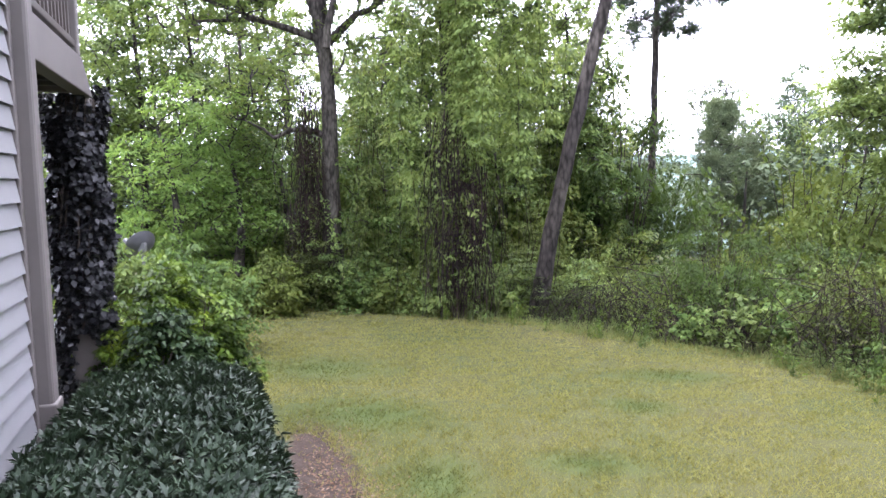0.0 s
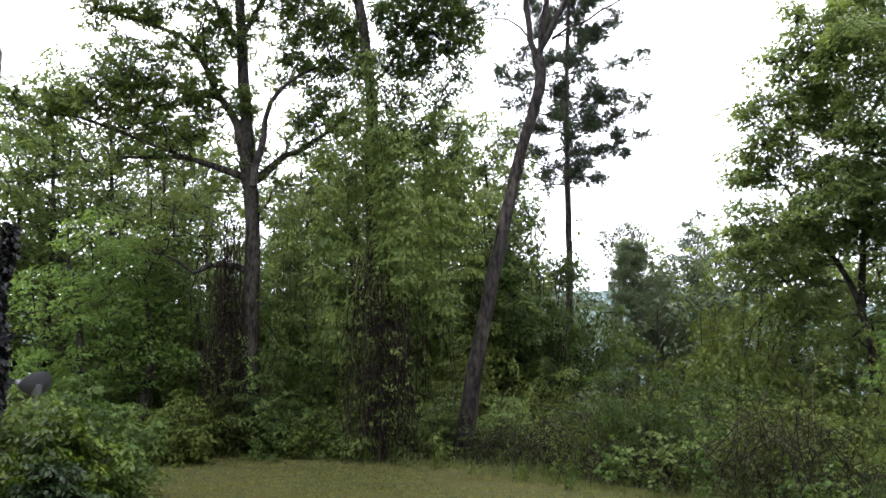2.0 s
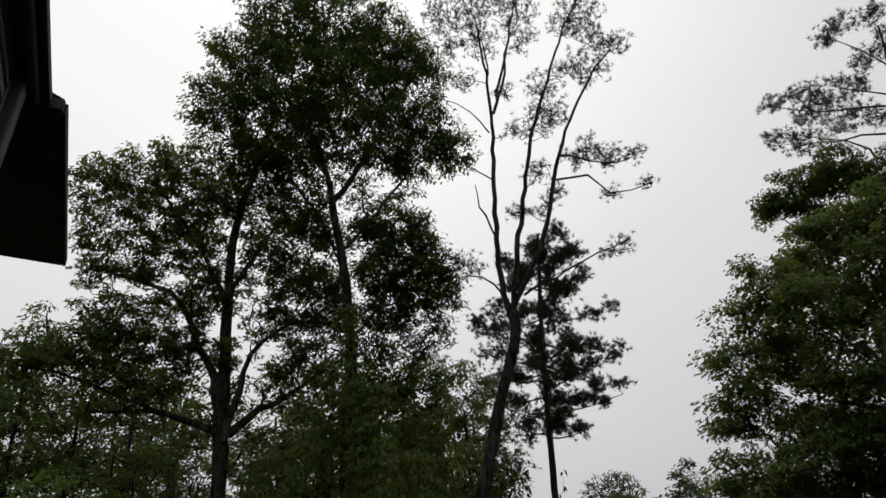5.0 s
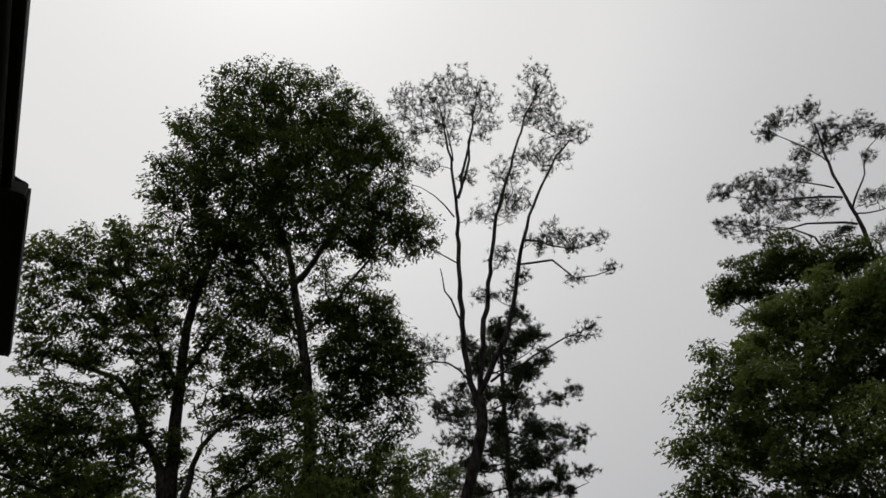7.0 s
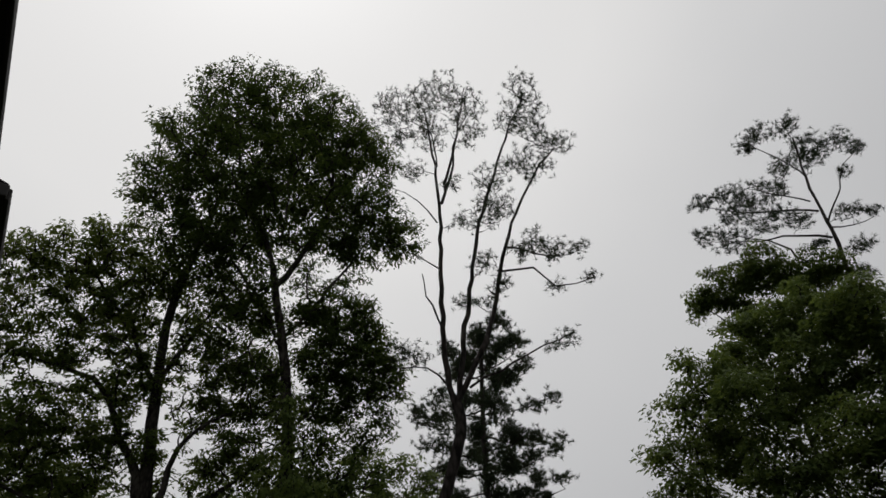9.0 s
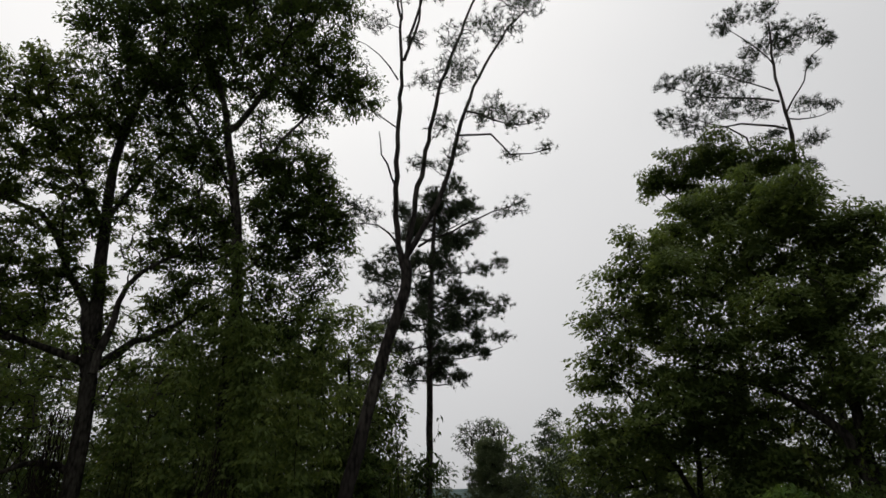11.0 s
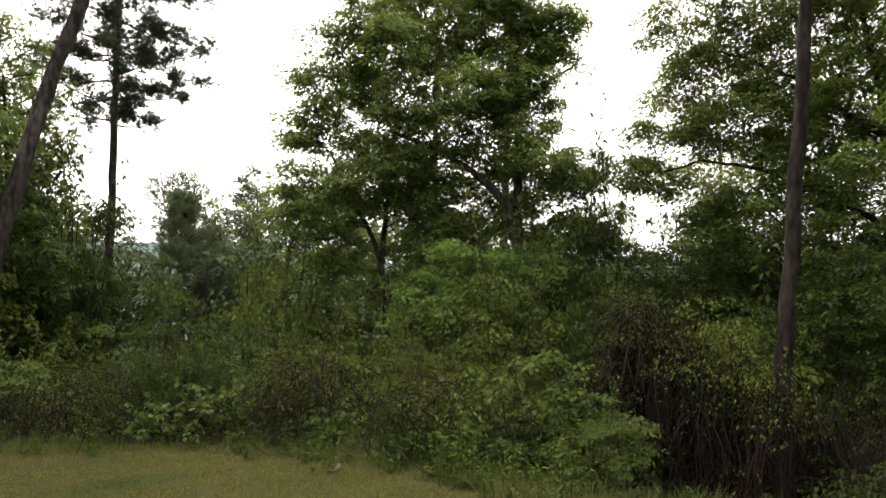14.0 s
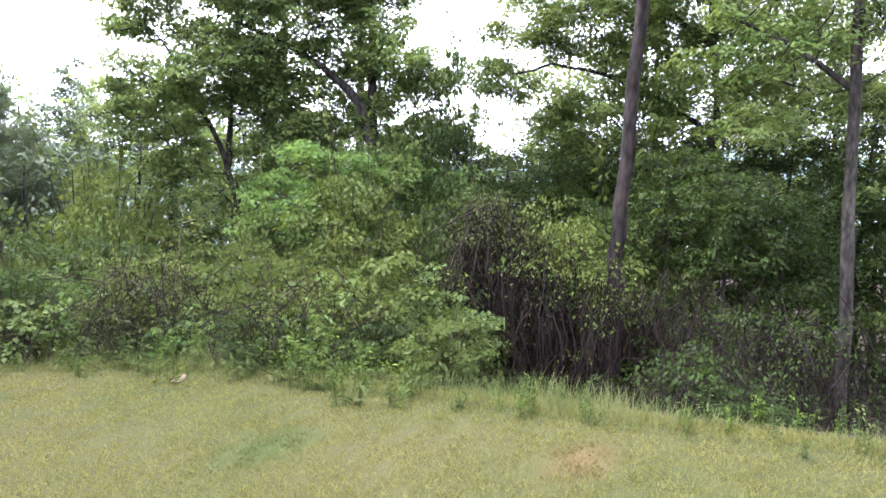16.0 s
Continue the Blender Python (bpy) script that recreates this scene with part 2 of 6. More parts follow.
# dish grey set darker to stand for its back-lit face
M_DISH = paint_mat("backlit_dish_grey", (0.060, 0.060, 0.066), (0.100, 0.098, 0.096), 0.45, 0.3, 8)
M_STEEL = paint_mat("galvanised_steel", (0.112, 0.112, 0.115), (0.070, 0.070, 0.070), 0.45, 0.4, 8)


def ground_mats():
    m, nodes, links, b = base_mat("lawn_turf", 0.95, 0.1)
    n1 = noise_node(nodes, links, 0.55, 4)
    n2 = noise_node(nodes, links, 9, 6, rough=0.75)
    n3 = noise_node(nodes, links, 60, 3)
    r1 = ramp_node(nodes, [(0.36, (0.031, 0.037, 0.011)), (0.46, (0.039, 0.042, 0.014)), (0.58, (0.043, 0.043, 0.015)), (0.72, (0.048, 0.045, 0.018))])
    links.new(n1.outputs["Fac"], r1.inputs["Fac"])
    r2 = ramp_node(nodes, [(0.3, (0.82, 0.84, 0.80)), (0.7, (1.12, 1.1, 1.1))])
    links.new(n2.outputs["Fac"], r2.inputs["Fac"])
    turf = mix_node(nodes, links, 1.0, r1.outputs[0], r2.outputs[0], "MULTIPLY")
    turf = spotted(nodes, links, turf, n2.outputs["Fac"], SPOTS)
    # bare soil beside the hedge, with an uneven rim
    tc = nodes.new("ShaderNodeTexCoord")
    mp = nodes.new("ShaderNodeMapping")
    mp.vector_type = "TEXTURE"
    mp.inputs["Location"].default_value = (-0.71, 3.6, -0.2)
    mp.inputs["Rotation"].default_value = (0, 0, radians(14))
    mp.inputs["Scale"].default_value = (0.31, 1.8, 1.2)
    links.new(tc.outputs["Object"], mp.inputs["Vector"])
    ln = nodes.new("ShaderNodeVectorMath")
    ln.operation = "LENGTH"
    links.new(mp.outputs[0], ln.inputs[0])
    rim = nodes.new("ShaderNodeMath")
    rim.operation = "MULTIPLY_ADD"
    rim.inputs[1].default_value, rim.inputs[2].default_value = 1.1, -0.55
    links.new(n2.outputs["Fac"], rim.inputs[0])
    sm = nodes.new("ShaderNodeMath")
    sm.operation = "ADD"
    links.new(ln.outputs["Value"], sm.inputs[0])
    links.new(rim.outputs[0], sm.inputs[1])
    rr = ramp_node(nodes, [(0.75, (1, 1, 1)), (1.0, (0, 0, 0))])
    links.new(sm.outputs[0], rr.inputs["Fac"])
    soil = ramp_node(nodes, [(0.30, (0.010, 0.008, 0.007)), (0.46, (0.026, 0.018, 0.014)), (0.60, (0.034, 0.026, 0.021)), (0.76, (0.060, 0.048, 0.040))])
    links.new(n2.outputs["Fac"], soil.inputs["Fac"])
    links.new(mix_node(nodes, links, rr.outputs[0], turf, soil.outputs[0]), b.inputs["Base Color"])
    bump(nodes, links, b, n3.outputs["Fac"], 0.3, 0.02)
    f, nodes, links, b = base_mat("leaf_litter", 0.95, 0.1)
    n1 = noise_node(nodes, links, 2.2, 5)
    n2 = noise_node(nodes, links, 25, 5, rough=0.8)
    r1 = ramp_node(nodes, [(0.3, (0.020, 0.015, 0.012)), (0.55, (0.048, 0.034, 0.026)), (0.75, (0.034, 0.036, 0.018))])
    links.new(n1.outputs["Fac"], r1.inputs["Fac"])
    r2 = ramp_node(nodes, [(0.3, (0.5, 0.5, 0.5)), (0.7, (1.4, 1.35, 1.3))])
    links.new(n2.outputs["Fac"], r2.inputs["Fac"])
    links.new(mix_node(nodes, links, 1.0, r1.outputs[0], r2.outputs[0], "MULTIPLY"), b.inputs["Base Color"])
    bump(nodes, links, b, n2.outputs["Fac"], 0.8, 0.05)
    # aerial haze over the hills is painted as a bluish grey-green
    h, nodes, links, b = base_mat("hazed_wooded_hills", 1.0, 0.0)
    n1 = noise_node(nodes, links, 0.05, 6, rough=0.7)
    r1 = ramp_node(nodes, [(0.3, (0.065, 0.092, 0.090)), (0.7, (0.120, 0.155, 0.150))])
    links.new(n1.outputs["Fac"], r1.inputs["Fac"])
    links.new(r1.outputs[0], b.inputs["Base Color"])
    return m, f, h


M_LAWN, M_LITTER, M_HILL = ground_mats()


# ---- geometry helpers ----
EYE = 1.65


def at(az, el, dist):
    """A place by its bearing and elevation in degrees and its level distance, from where the camera stands."""
    a = radians(az)
    return np.array((dist * math.sin(a), dist * math.cos(a), EYE + dist * math.tan(radians(el))))


def mesh_np(name, verts, faces):
    """A mesh from arrays; all faces have the same number of corners."""
    me = bpy.data.meshes.new(name)
    verts, faces = np.asarray(verts, np.float32), np.asarray(faces, np.int32)
    k = faces.shape[1]
    me.vertices.add(len(verts))
    me.vertices.foreach_set("co", verts.ravel())
    me.loops.add(faces.size)
    me.loops.foreach_set("vertex_index", faces.ravel())
    me.polygons.add(len(faces))
    me.polygons.foreach_set("loop_start", np.arange(0, faces.size, k, dtype=np.int32))
    me.update(calc_edges=True)
    return me


def link(name, me, material, parent=None, label="", kind=""):
    ob = new(name, me)
    if material:
        me.materials.append(material)
    ob.parent = parent
    return tagged(ob, label, kind=kind)


def part(name, bm, material, parent, label=""):
    me = bpy.data.meshes.new(name)
    bm.to_mesh(me)
    bm.free()
    return link(name, me, material, parent, label)


def thing(name, loc, label, category, group="", kind="", rz=0):
    e = new(name)
    e.empty_display_size = 0.2
    e.matrix_world = pose(*[float(v) for v in loc], 0, 0, rz)
    return tagged(e, label, category, group, kind)


def box(bm, lo, hi, bevel=0.0, shear=0.0):
    """A box between two corners; shear shortens the top along y."""
    vs = bmesh.ops.create_cube(bm, size=1)["verts"]
    for v in vs:
        for i in range(3):
            v.co[i] = lo[i] if v.co[i] < 0 else hi[i]
    if shear:
        for v in vs:
            if v.co.z > (lo[2] + hi[2]) / 2 and v.co.y > (lo[1] + hi[1]) / 2:
                v.co.y -= shear
    if bevel:
        es = list({e for v in vs for e in v.link_edges})
        bmesh.ops.bevel(bm, geom=es, offset=bevel, segments=2, affect="EDGES", profile=0.5)
    return bm


def boxed(lo, hi, bevel=0.0, shear=0.0):
    return box(bmesh.new(), lo, hi, bevel, shear)


def smooth_path(pts, step, rng=None, wob=0.0):
    """A Catmull-Rom line through the points, with a slight wander."""
    p = np.asarray(pts, float)
    p = np.vstack([2 * p[0] - p[1], p, 2 * p[-1] - p[-2]])
    out = []
    for i in range(1, len(p) - 2):
        n = max(2, int(np.linalg.norm(p[i + 1] - p[i]) / step))
        t = np.linspace(0, 1, n, endpoint=False)[:, None]
        out.append(0.5 * (2 * p[i] + (p[i + 1] - p[i - 1]) * t + (2 * p[i - 1] - 5 * p[i] + 4 * p[i + 1] - p[i + 2]) * t ** 2
                          + (3 * p[i] - p[i - 1] - 3 * p[i + 1] + p[i + 2]) * t ** 3))
    out = np.vstack(out + [p[-2:-1]])
    if wob and len(out) > 2:
        out[1:-1] += rng.normal(0, wob, (len(out) - 2, 3))
    return out


class Tubes:
    """Gathers tapered tubes into one mesh."""

    def __init__(self):
        self.v, self.f, self.n = [], [], 0

    def add(self, path, r0, r1, sides=6, rough=0.0, rng=None, flare=0.0):
        p = np.asarray(path, float)
        m = len(p)
        t = np.gradient(p, axis=0)
        t /= np.linalg.norm(t, axis=1)[:, None] + 1e-9
        ref = np.array((1.0, 0, 0)) if abs(t[0, 0]) < 0.8 else np.array((0, 1.0, 0))
        a = np.cross(t, ref)
        a /= np.linalg.norm(a, axis=1)[:, None] + 1e-9
        b = np.cross(t, a)
        k = np.linspace(0, 1, m)
        r = r0 + (r1 - r0) * k
        if flare:
            r = r + flare * np.exp(-k * m * 0.55)
        ang = np.linspace(0, 2 * np.pi, sides, endpoint=False)
        rr = r[:, None] * np.ones(sides)
        if rough:
            rr = rr * (1 + rng.normal(0, rough, (m, sides)))
        ring = p[:, None] + rr[..., None] * (np.cos(ang)[None, :, None] * a[:, None] + np.sin(ang)[None, :, None] * b[:, None])
        i = np.arange(m - 1)[:, None] * sides
        j = np.arange(sides)[None]
        q = np.stack([i + j, i + (j + 1) % sides, i + sides + (j + 1) % sides, i + sides + j], -1).reshape(-1, 4)
        self.v.append(ring.reshape(-1, 3))
        self.f.append(q + self.n)
        self.n += m * sides
        return self

    def mesh(self, name, origin=(0, 0, 0)):
        me = mesh_np(name, np.vstack(self.v) - np.asarray(origin), np.vstack(self.f))
        me.polygons.foreach_set("use_smooth", np.ones(len(me.polygons), bool))
        return me


def unit(v):
    return v / (np.linalg.norm(v, axis=1)[:, None] + 1e-9)


def leaf_quads(pos, size, rng, aspect=0.5, droop=0.35, up=0.7, out=None, fold=0.18, radial=None, tri=False):
    """Leaves as folded diamonds, one at each place; where radial is given they lie along the spray's dome and point outwards and down."""
    n = len(pos)
    loose = np.ones((n, 1)) if radial is None else np.where(np.abs(radial).sum(1) > 0, 0.4, 1.0)[:, None]
    nor = rng.normal(0, 1, (n, 3)) * loose
    nor[:, 2] = np.abs(nor[:, 2]) + up
    if out is not None:
        nor += out
    if radial is not None:
        nor += radial * 1.2
    nor = unit(nor)
    d = unit(np.cross(nor, rng.normal(0, 1, (n, 3))))
    if radial is not None:
        d = d * np.where(loose < 1, 0.45, 1.0) + radial * (1.2, 1.2, 0) - np.where(loose < 1, 0.3, 0.0) * np.array((0, 0, 1.0))
    d[:, 2] -= droop
    d = unit(d)
    side = unit(np.cross(d, nor))
    nor = np.cross(side, d)
    s = (size * rng.uniform(0.65, 1.3, n))[:, None]
    w = s * aspect * 0.5
    base, tip, mid = pos - d * s * 0.5, pos + d * s * 0.5, pos + d * s * -0.05 + nor * w * fold * 2
    if tri:
        return np.stack([mid - side * w, tip, base + side * w * 0.8], 1).reshape(-1, 3), np.arange(n * 3).reshape(-1, 3)
    v = np.stack([base, mid - side * w, tip, mid + side * w], 1).reshape(-1, 3)
    return v, np.arange(n * 4).reshape(-1, 4)


def leaf_mesh(name, centers, radii, per, size, rng, flat=0.65, origin=(0, 0, 0), dome=0.65, **kw):
    """Sprays of leaves round the centres; the share dome of them roofs each spray over, the rest fills it loosely."""
    c = np.repeat(np.asarray(centers), per, 0)
    r = np.repeat(np.asarray(radii), per)[:, None]
    way = unit(rng.normal(0, 1, c.shape))
    roof = rng.uniform(0, 1, (len(c), 1)) < dome
    way[:, 2:] = np.where(roof, np.abs(way[:, 2:]) - 0.15, way[:, 2:])
    off = way * np.where(roof, rng.uniform(0.6, 1.05, (len(c), 1)), rng.uniform(0, 1, (len(c), 1)) ** 0.5)
    off[:, 2] *= flat
    v, f = leaf_quads(c + off * r, size, rng, radial=np.where(roof, way, 0.0), **kw)
    return mesh_np(name, v - np.asarray(origin), f)


def rosettes(centers, axes, count, length, aspect, rng, spread=1.0):
    """Whorls of narrow leaves that fan out round an axis, as at the shoot tips of a clipped evergreen."""
    c, ax = np.repeat(centers, count, 0), np.repeat(unit(axes), count, 0)
    n = len(c)
    rad = unit(np.cross(ax, rng.normal(0, 1, (n, 3))))
    d = unit(ax + rad * rng.uniform(0.5, 1.5, (n, 1)) * spread)
    side = unit(np.cross(d, ax))
    nor = np.cross(side, d)
    ln = length * rng.uniform(0.65, 1.25, (n, 1))
    w = ln * aspect * 0.5
    base, tip = c + d * ln * 0.05, c + d * ln - ax * ln * 0.12
    mid = c + d * ln * 0.5
    v = np.stack([base, mid - side * w + nor * w * 0.35, tip, mid + side * w + nor * w * 0.35], 1).reshape(-1, 3)
    return v, np.arange(n * 4).reshape(-1, 4)


def in_lobes(lobes, rng, shell=2.4):
    """Places for clumps of leaves, inside ellipsoids (centre, level radius, upright radius, count)."""
    out = []
    for c, rw, rh, n in lobes:
        o = unit(rng.normal(0, 1, (n, 3))) * rng.uniform(0.05, 1, (n, 1)) ** (1 / shell)
        out.append(np.asarray(c) + o * (rw, rw, rh))
    return np.vstack(out)


def reach(nodes, targets, tubes, rng, r0=0.02, r1=0.006, step=0.35, wob=0.03, sag=0.12):
    """Grow a branchlet from the nearest wood to each target, the nearest first, so that later ones fork off earlier ones."""
    nodes = np.asarray(nodes, float)
    d = np.array([np.min(np.linalg.norm(nodes - t, axis=1)) for t in targets])
    pool = np.vstack([nodes, np.zeros((len(targets) * 3, 3))])
    k = len(nodes)
    for i in np.argsort(d):
        t = targets[i]
        dist = np.linalg.norm(pool[:k] - t, axis=1) + 0.55 * np.maximum(0, pool[:k, 2] - t[2] + 0.1)
        a = pool[np.argmin(dist)]
        ln = np.linalg.norm(t - a)
        if ln < 0.05:
            continue
        mid = (a + t) / 2 + np.array((0, 0, sag * ln)) + rng.normal(0, 0.07 * ln, 3)
        path = smooth_path([a, mid, t], step, rng, wob)
        tubes.add(path, r0 * min(1.6, 0.5 + ln * 0.45), r1, 3)
        for q in (0.4, 0.7, 1.0):
            pool[k] = path[min(len(path) - 1, int(q * (len(path) - 1)))]
            k += 1


def tree(name, label, category, trunk, r_base, r_top, limbs, lobes, leaf, bark, per=80, size=0.12, clump=0.38,
         seed=1, flare=0.12, group="", foliage="crown", twig=0.022, twig_step=0.35, flat=0.65):
    """A tree: a tapered trunk through the given places, its limbs (path, radius, end radius), a net of twigs and a crown of clumped leaves."""
    rng = np.random.default_rng(seed)
    tp = smooth_path(trunk, 0.45, rng, 0.012)
    base = tp[0].copy()
    root = thing(name, base, label, category, group)
    tb = Tubes().add(tp, r_base, r_top, 10, 0.05, rng, flare)
    link("trunk", tb.mesh("trunk", base), bark, root)
    nodes = [tp[len(tp) // 3:]]
    for path, ra, rb in limbs:
        lp = smooth_path(path, 0.35, rng, 0.03)
        link("limb", Tubes().add(lp, ra, rb, 7, 0.05, rng).mesh("limb", base), bark, root)
        nodes.append(lp)
    c = in_lobes(lobes, rng)
    tw = Tubes()
    reach(np.vstack(nodes), c, tw, rng, twig, step=twig_step)
    link("twig_spray", tw.mesh("twig_spray", base), bark, root, kind="stuff")
    link(foliage, leaf_mesh(foliage, c, rng.uniform(0.7, 1.3, len(c)) * clump, per, size, rng, origin=base, flat=flat, tri=True, aspect=0.6), leaf, root, kind="stuff")
    return root


def tufts(name, centers, rng, per, length, width, origin, up=0.8):
    """Needles in round tufts, one slim blade each."""
    c = np.repeat(centers, per, 0)
    n = len(c)
    d = rng.normal(0, 1, (n, 3))
    d[:, 2] += up
    d = unit(d)
    s = unit(np.cross(d, rng.normal(0, 1, (n, 3)))) * width
    ln = length * rng.uniform(0.7, 1.2, (n, 1))
    v = np.stack([c - s, c + s, c + d * ln], 1).reshape(-1, 3) - np.asarray(origin)
    return mesh_np(name, v, np.arange(n * 3).reshape(-1, 3))


def pine_tree(name, label, trunk, r_base, r_top, stems, clusters, seed, per=26, length=0.17, width=0.008, flare=0.08, needle=None, loose=0.07):
    """A pine: trunk, stems or boughs (path, radius, end radius), and clusters (place, radius, count) of needle tufts on fine shoots."""
    rng = np.random.default_rng(seed)
    tp = smooth_path(trunk, 0.45, rng, 0.01)
    base = tp[0].copy()
    root = thing(name, base, label, "tree")
    link("trunk", Tubes().add(tp, r_base, r_top, 10, 0.06, rng, flare).mesh("trunk", base), M_PBARK, root)
    nodes = [tp[len(tp) // 3:]]
    for path, ra, rb in stems:
        lp = smooth_path(path, 0.3, rng, 0.02)
        link("bough", Tubes().add(lp, ra, rb, 7, 0.05, rng).mesh("bough", base), M_PBARK, root)
        nodes.append(lp)
    tips = []
    for c, rw, rh, n in clusters:
        o = unit(rng.normal(0, 1, (n, 3))) * rng.uniform(0, 1, (n, 1)) ** 0.45
        tips.append(np.asarray(c) + o * (rw, rw, rh))
    tips = np.vstack(tips)
    tw = Tubes()
    reach(np.vstack(nodes), tips, tw, rng, 0.02, 0.006, 0.3, 0.02, -0.05)
    link("shoot_spray", tw.mesh("shoot_spray", base), M_PBARK, root, kind="stuff")
    t2 = np.repeat(tips, 3 if loose > 0.1 else 2, 0)
    t2 = t2 + rng.normal(0, loose, t2.shape)
    link("needle_spray", tufts("needle_spray", t2, rng, int(per * 1.3), length, width, base), needle or M_NEEDLE, root, kind="stuff")
    return root


# ---- ground ----
EDGE = np.array([(-9, 13.4), (-6, 13.5), (-3.9, 13.1), (-1.7, 12.9), (0.2, 12.0), (1.6, 11.1), (2.7, 9.8), (3.9, 8.6), (4.7, 7.2),
                 (5.0, 5.6), (5.1, 4.0), (5.2, 2.6), (5.2, 1.0), (5.3, -1.0), (5.6, -6.0)])


def beyond(x, y):
    """How far a place lies past the rim of the lawn (negative on the lawn)."""
    x, y = np.asarray(x, float), np.asarray(y, float)
    best = np.full(x.shape, 1e9)
    for a, b in zip(EDGE[:-1], EDGE[1:]):
        ab = b - a
        k = np.clip(((x - a[0]) * ab[0] + (y - a[1]) * ab[1]) / (ab @ ab), 0, 1)
        best = np.minimum(best, np.hypot(x - a[0] - k * ab[0], y - a[1] - k * ab[1]))
    top = np.interp(x, EDGE[:9, 0], EDGE[:9, 1])
    right = np.interp(-y, -EDGE[:, 1], EDGE[:, 0])
    inside = (y < top) & (x < np.where(y < 13, right, -50)) if x.ndim else (y < top and x < (right if y < 13 else -50))
    return np.where(inside, -best, best)


def ground_z(x, y):
    x, y = np.asarray(x, float), np.asarray(y, float)
    r = np.hypot(x, y)
    o = np.maximum(beyond(x, y), 0)
    z = -0.03 * np.clip(x, -8, 8) - 0.075 * np.clip(y, -6, 14)
    steep = np.interp(y, [-4, 3, 6, 10], [0.34, 0.32, 0.16, 0.07])
    z = z - steep * np.minimum(o, 8) * np.minimum(1, 0.35 + o * 0.3)
    z = z - 0.12 * np.clip(r - 22, 0, 80)
    z = z + 0.075 * np.clip(r - 170, 0, 400)
    ang = np.arctan2(x, y)
    far = np.clip((r - 250) / 250, 0, 1)
    return z + far * (7 * np.sin(ang * 5 + 0.6) + 4 * np.sin(ang * 13 + 2) + 2 * np.sin(ang * 31))


def gz(x, y):
    return float(ground_z(np.array([x]), np.array([y]))[0])


def build_ground():
    rad = np.concatenate([np.linspace(0.4, 16, 105), np.geomspace(16.3, 2200, 60)])
    na = 240
    a = np.linspace(0, 2 * np.pi, na, endpoint=False)
    R, A = np.meshgrid(rad, a, indexing="ij")
    X, Y = R * np.sin(A), R * np.cos(A)
    Z = ground_z(X, Y)
    rng = np.random.default_rng(3)
    Z += np.where(R < 16, 1, 0) * rng.normal(0, 0.006, Z.shape)
    v = np.stack([X, Y, Z], -1).reshape(-1, 3)
    i = np.arange(len(rad) - 1)[:, None] * na
    j = np.arange(na)[None]
    f = np.stack([i + j, i + na + j, i + na + (j + 1) % na, i + (j + 1) % na], -1).reshape(-1, 4)
    v = np.vstack([v, [(0, 0, 0)]])
    me = mesh_np("ground", v, f)
    cap = len(v) - 1
    bm = bmesh.new()
    bm.from_mesh(me)
    bm.verts.ensure_lookup_table()
    for k in range(na):
        bm.faces.new((bm.verts[cap], bm.verts[k], bm.verts[(k + 1) % na]))
    bmesh.ops.recalc_face_normals(bm, faces=bm.faces)
    bm.to_mesh(me)
    bm.free()
    ob = link("ground", me, M_LAWN)
    me.materials.append(M_LITTER)
    me.materials.append(M_HILL)
    c = np.array([p.center[:2] for p in me.polygons])
    o, r = beyond(c[:, 0], c[:, 1]), np.hypot(c[:, 0], c[:, 1])
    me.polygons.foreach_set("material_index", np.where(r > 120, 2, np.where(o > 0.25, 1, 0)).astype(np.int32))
    me.polygons.foreach_set("use_smooth", np.ones(len(me.polygons), bool))
    tagged(ob, "mown lawn falling towards the woods, bare soil beside the hedge", "ground", kind="structure")
    if ob.data.polygons[0].normal.z < 0:
        me.flip_normals()


build_ground()


# ---- the building: local x points out of the facade, y runs along it ----
HOUSE_TURN = 19.0
house = thing("apartment_building", (0, 0, 0), "apartment building with pale lap siding, taupe trim and a railed balcony", "building", rz=HOUSE_TURN)


def house_to_world(o, s, z):
    a = radians(HOUSE_TURN)
    return np.array((o * math.cos(a) - s * math.sin(a), o * math.sin(a) + s * math.cos(a), z))


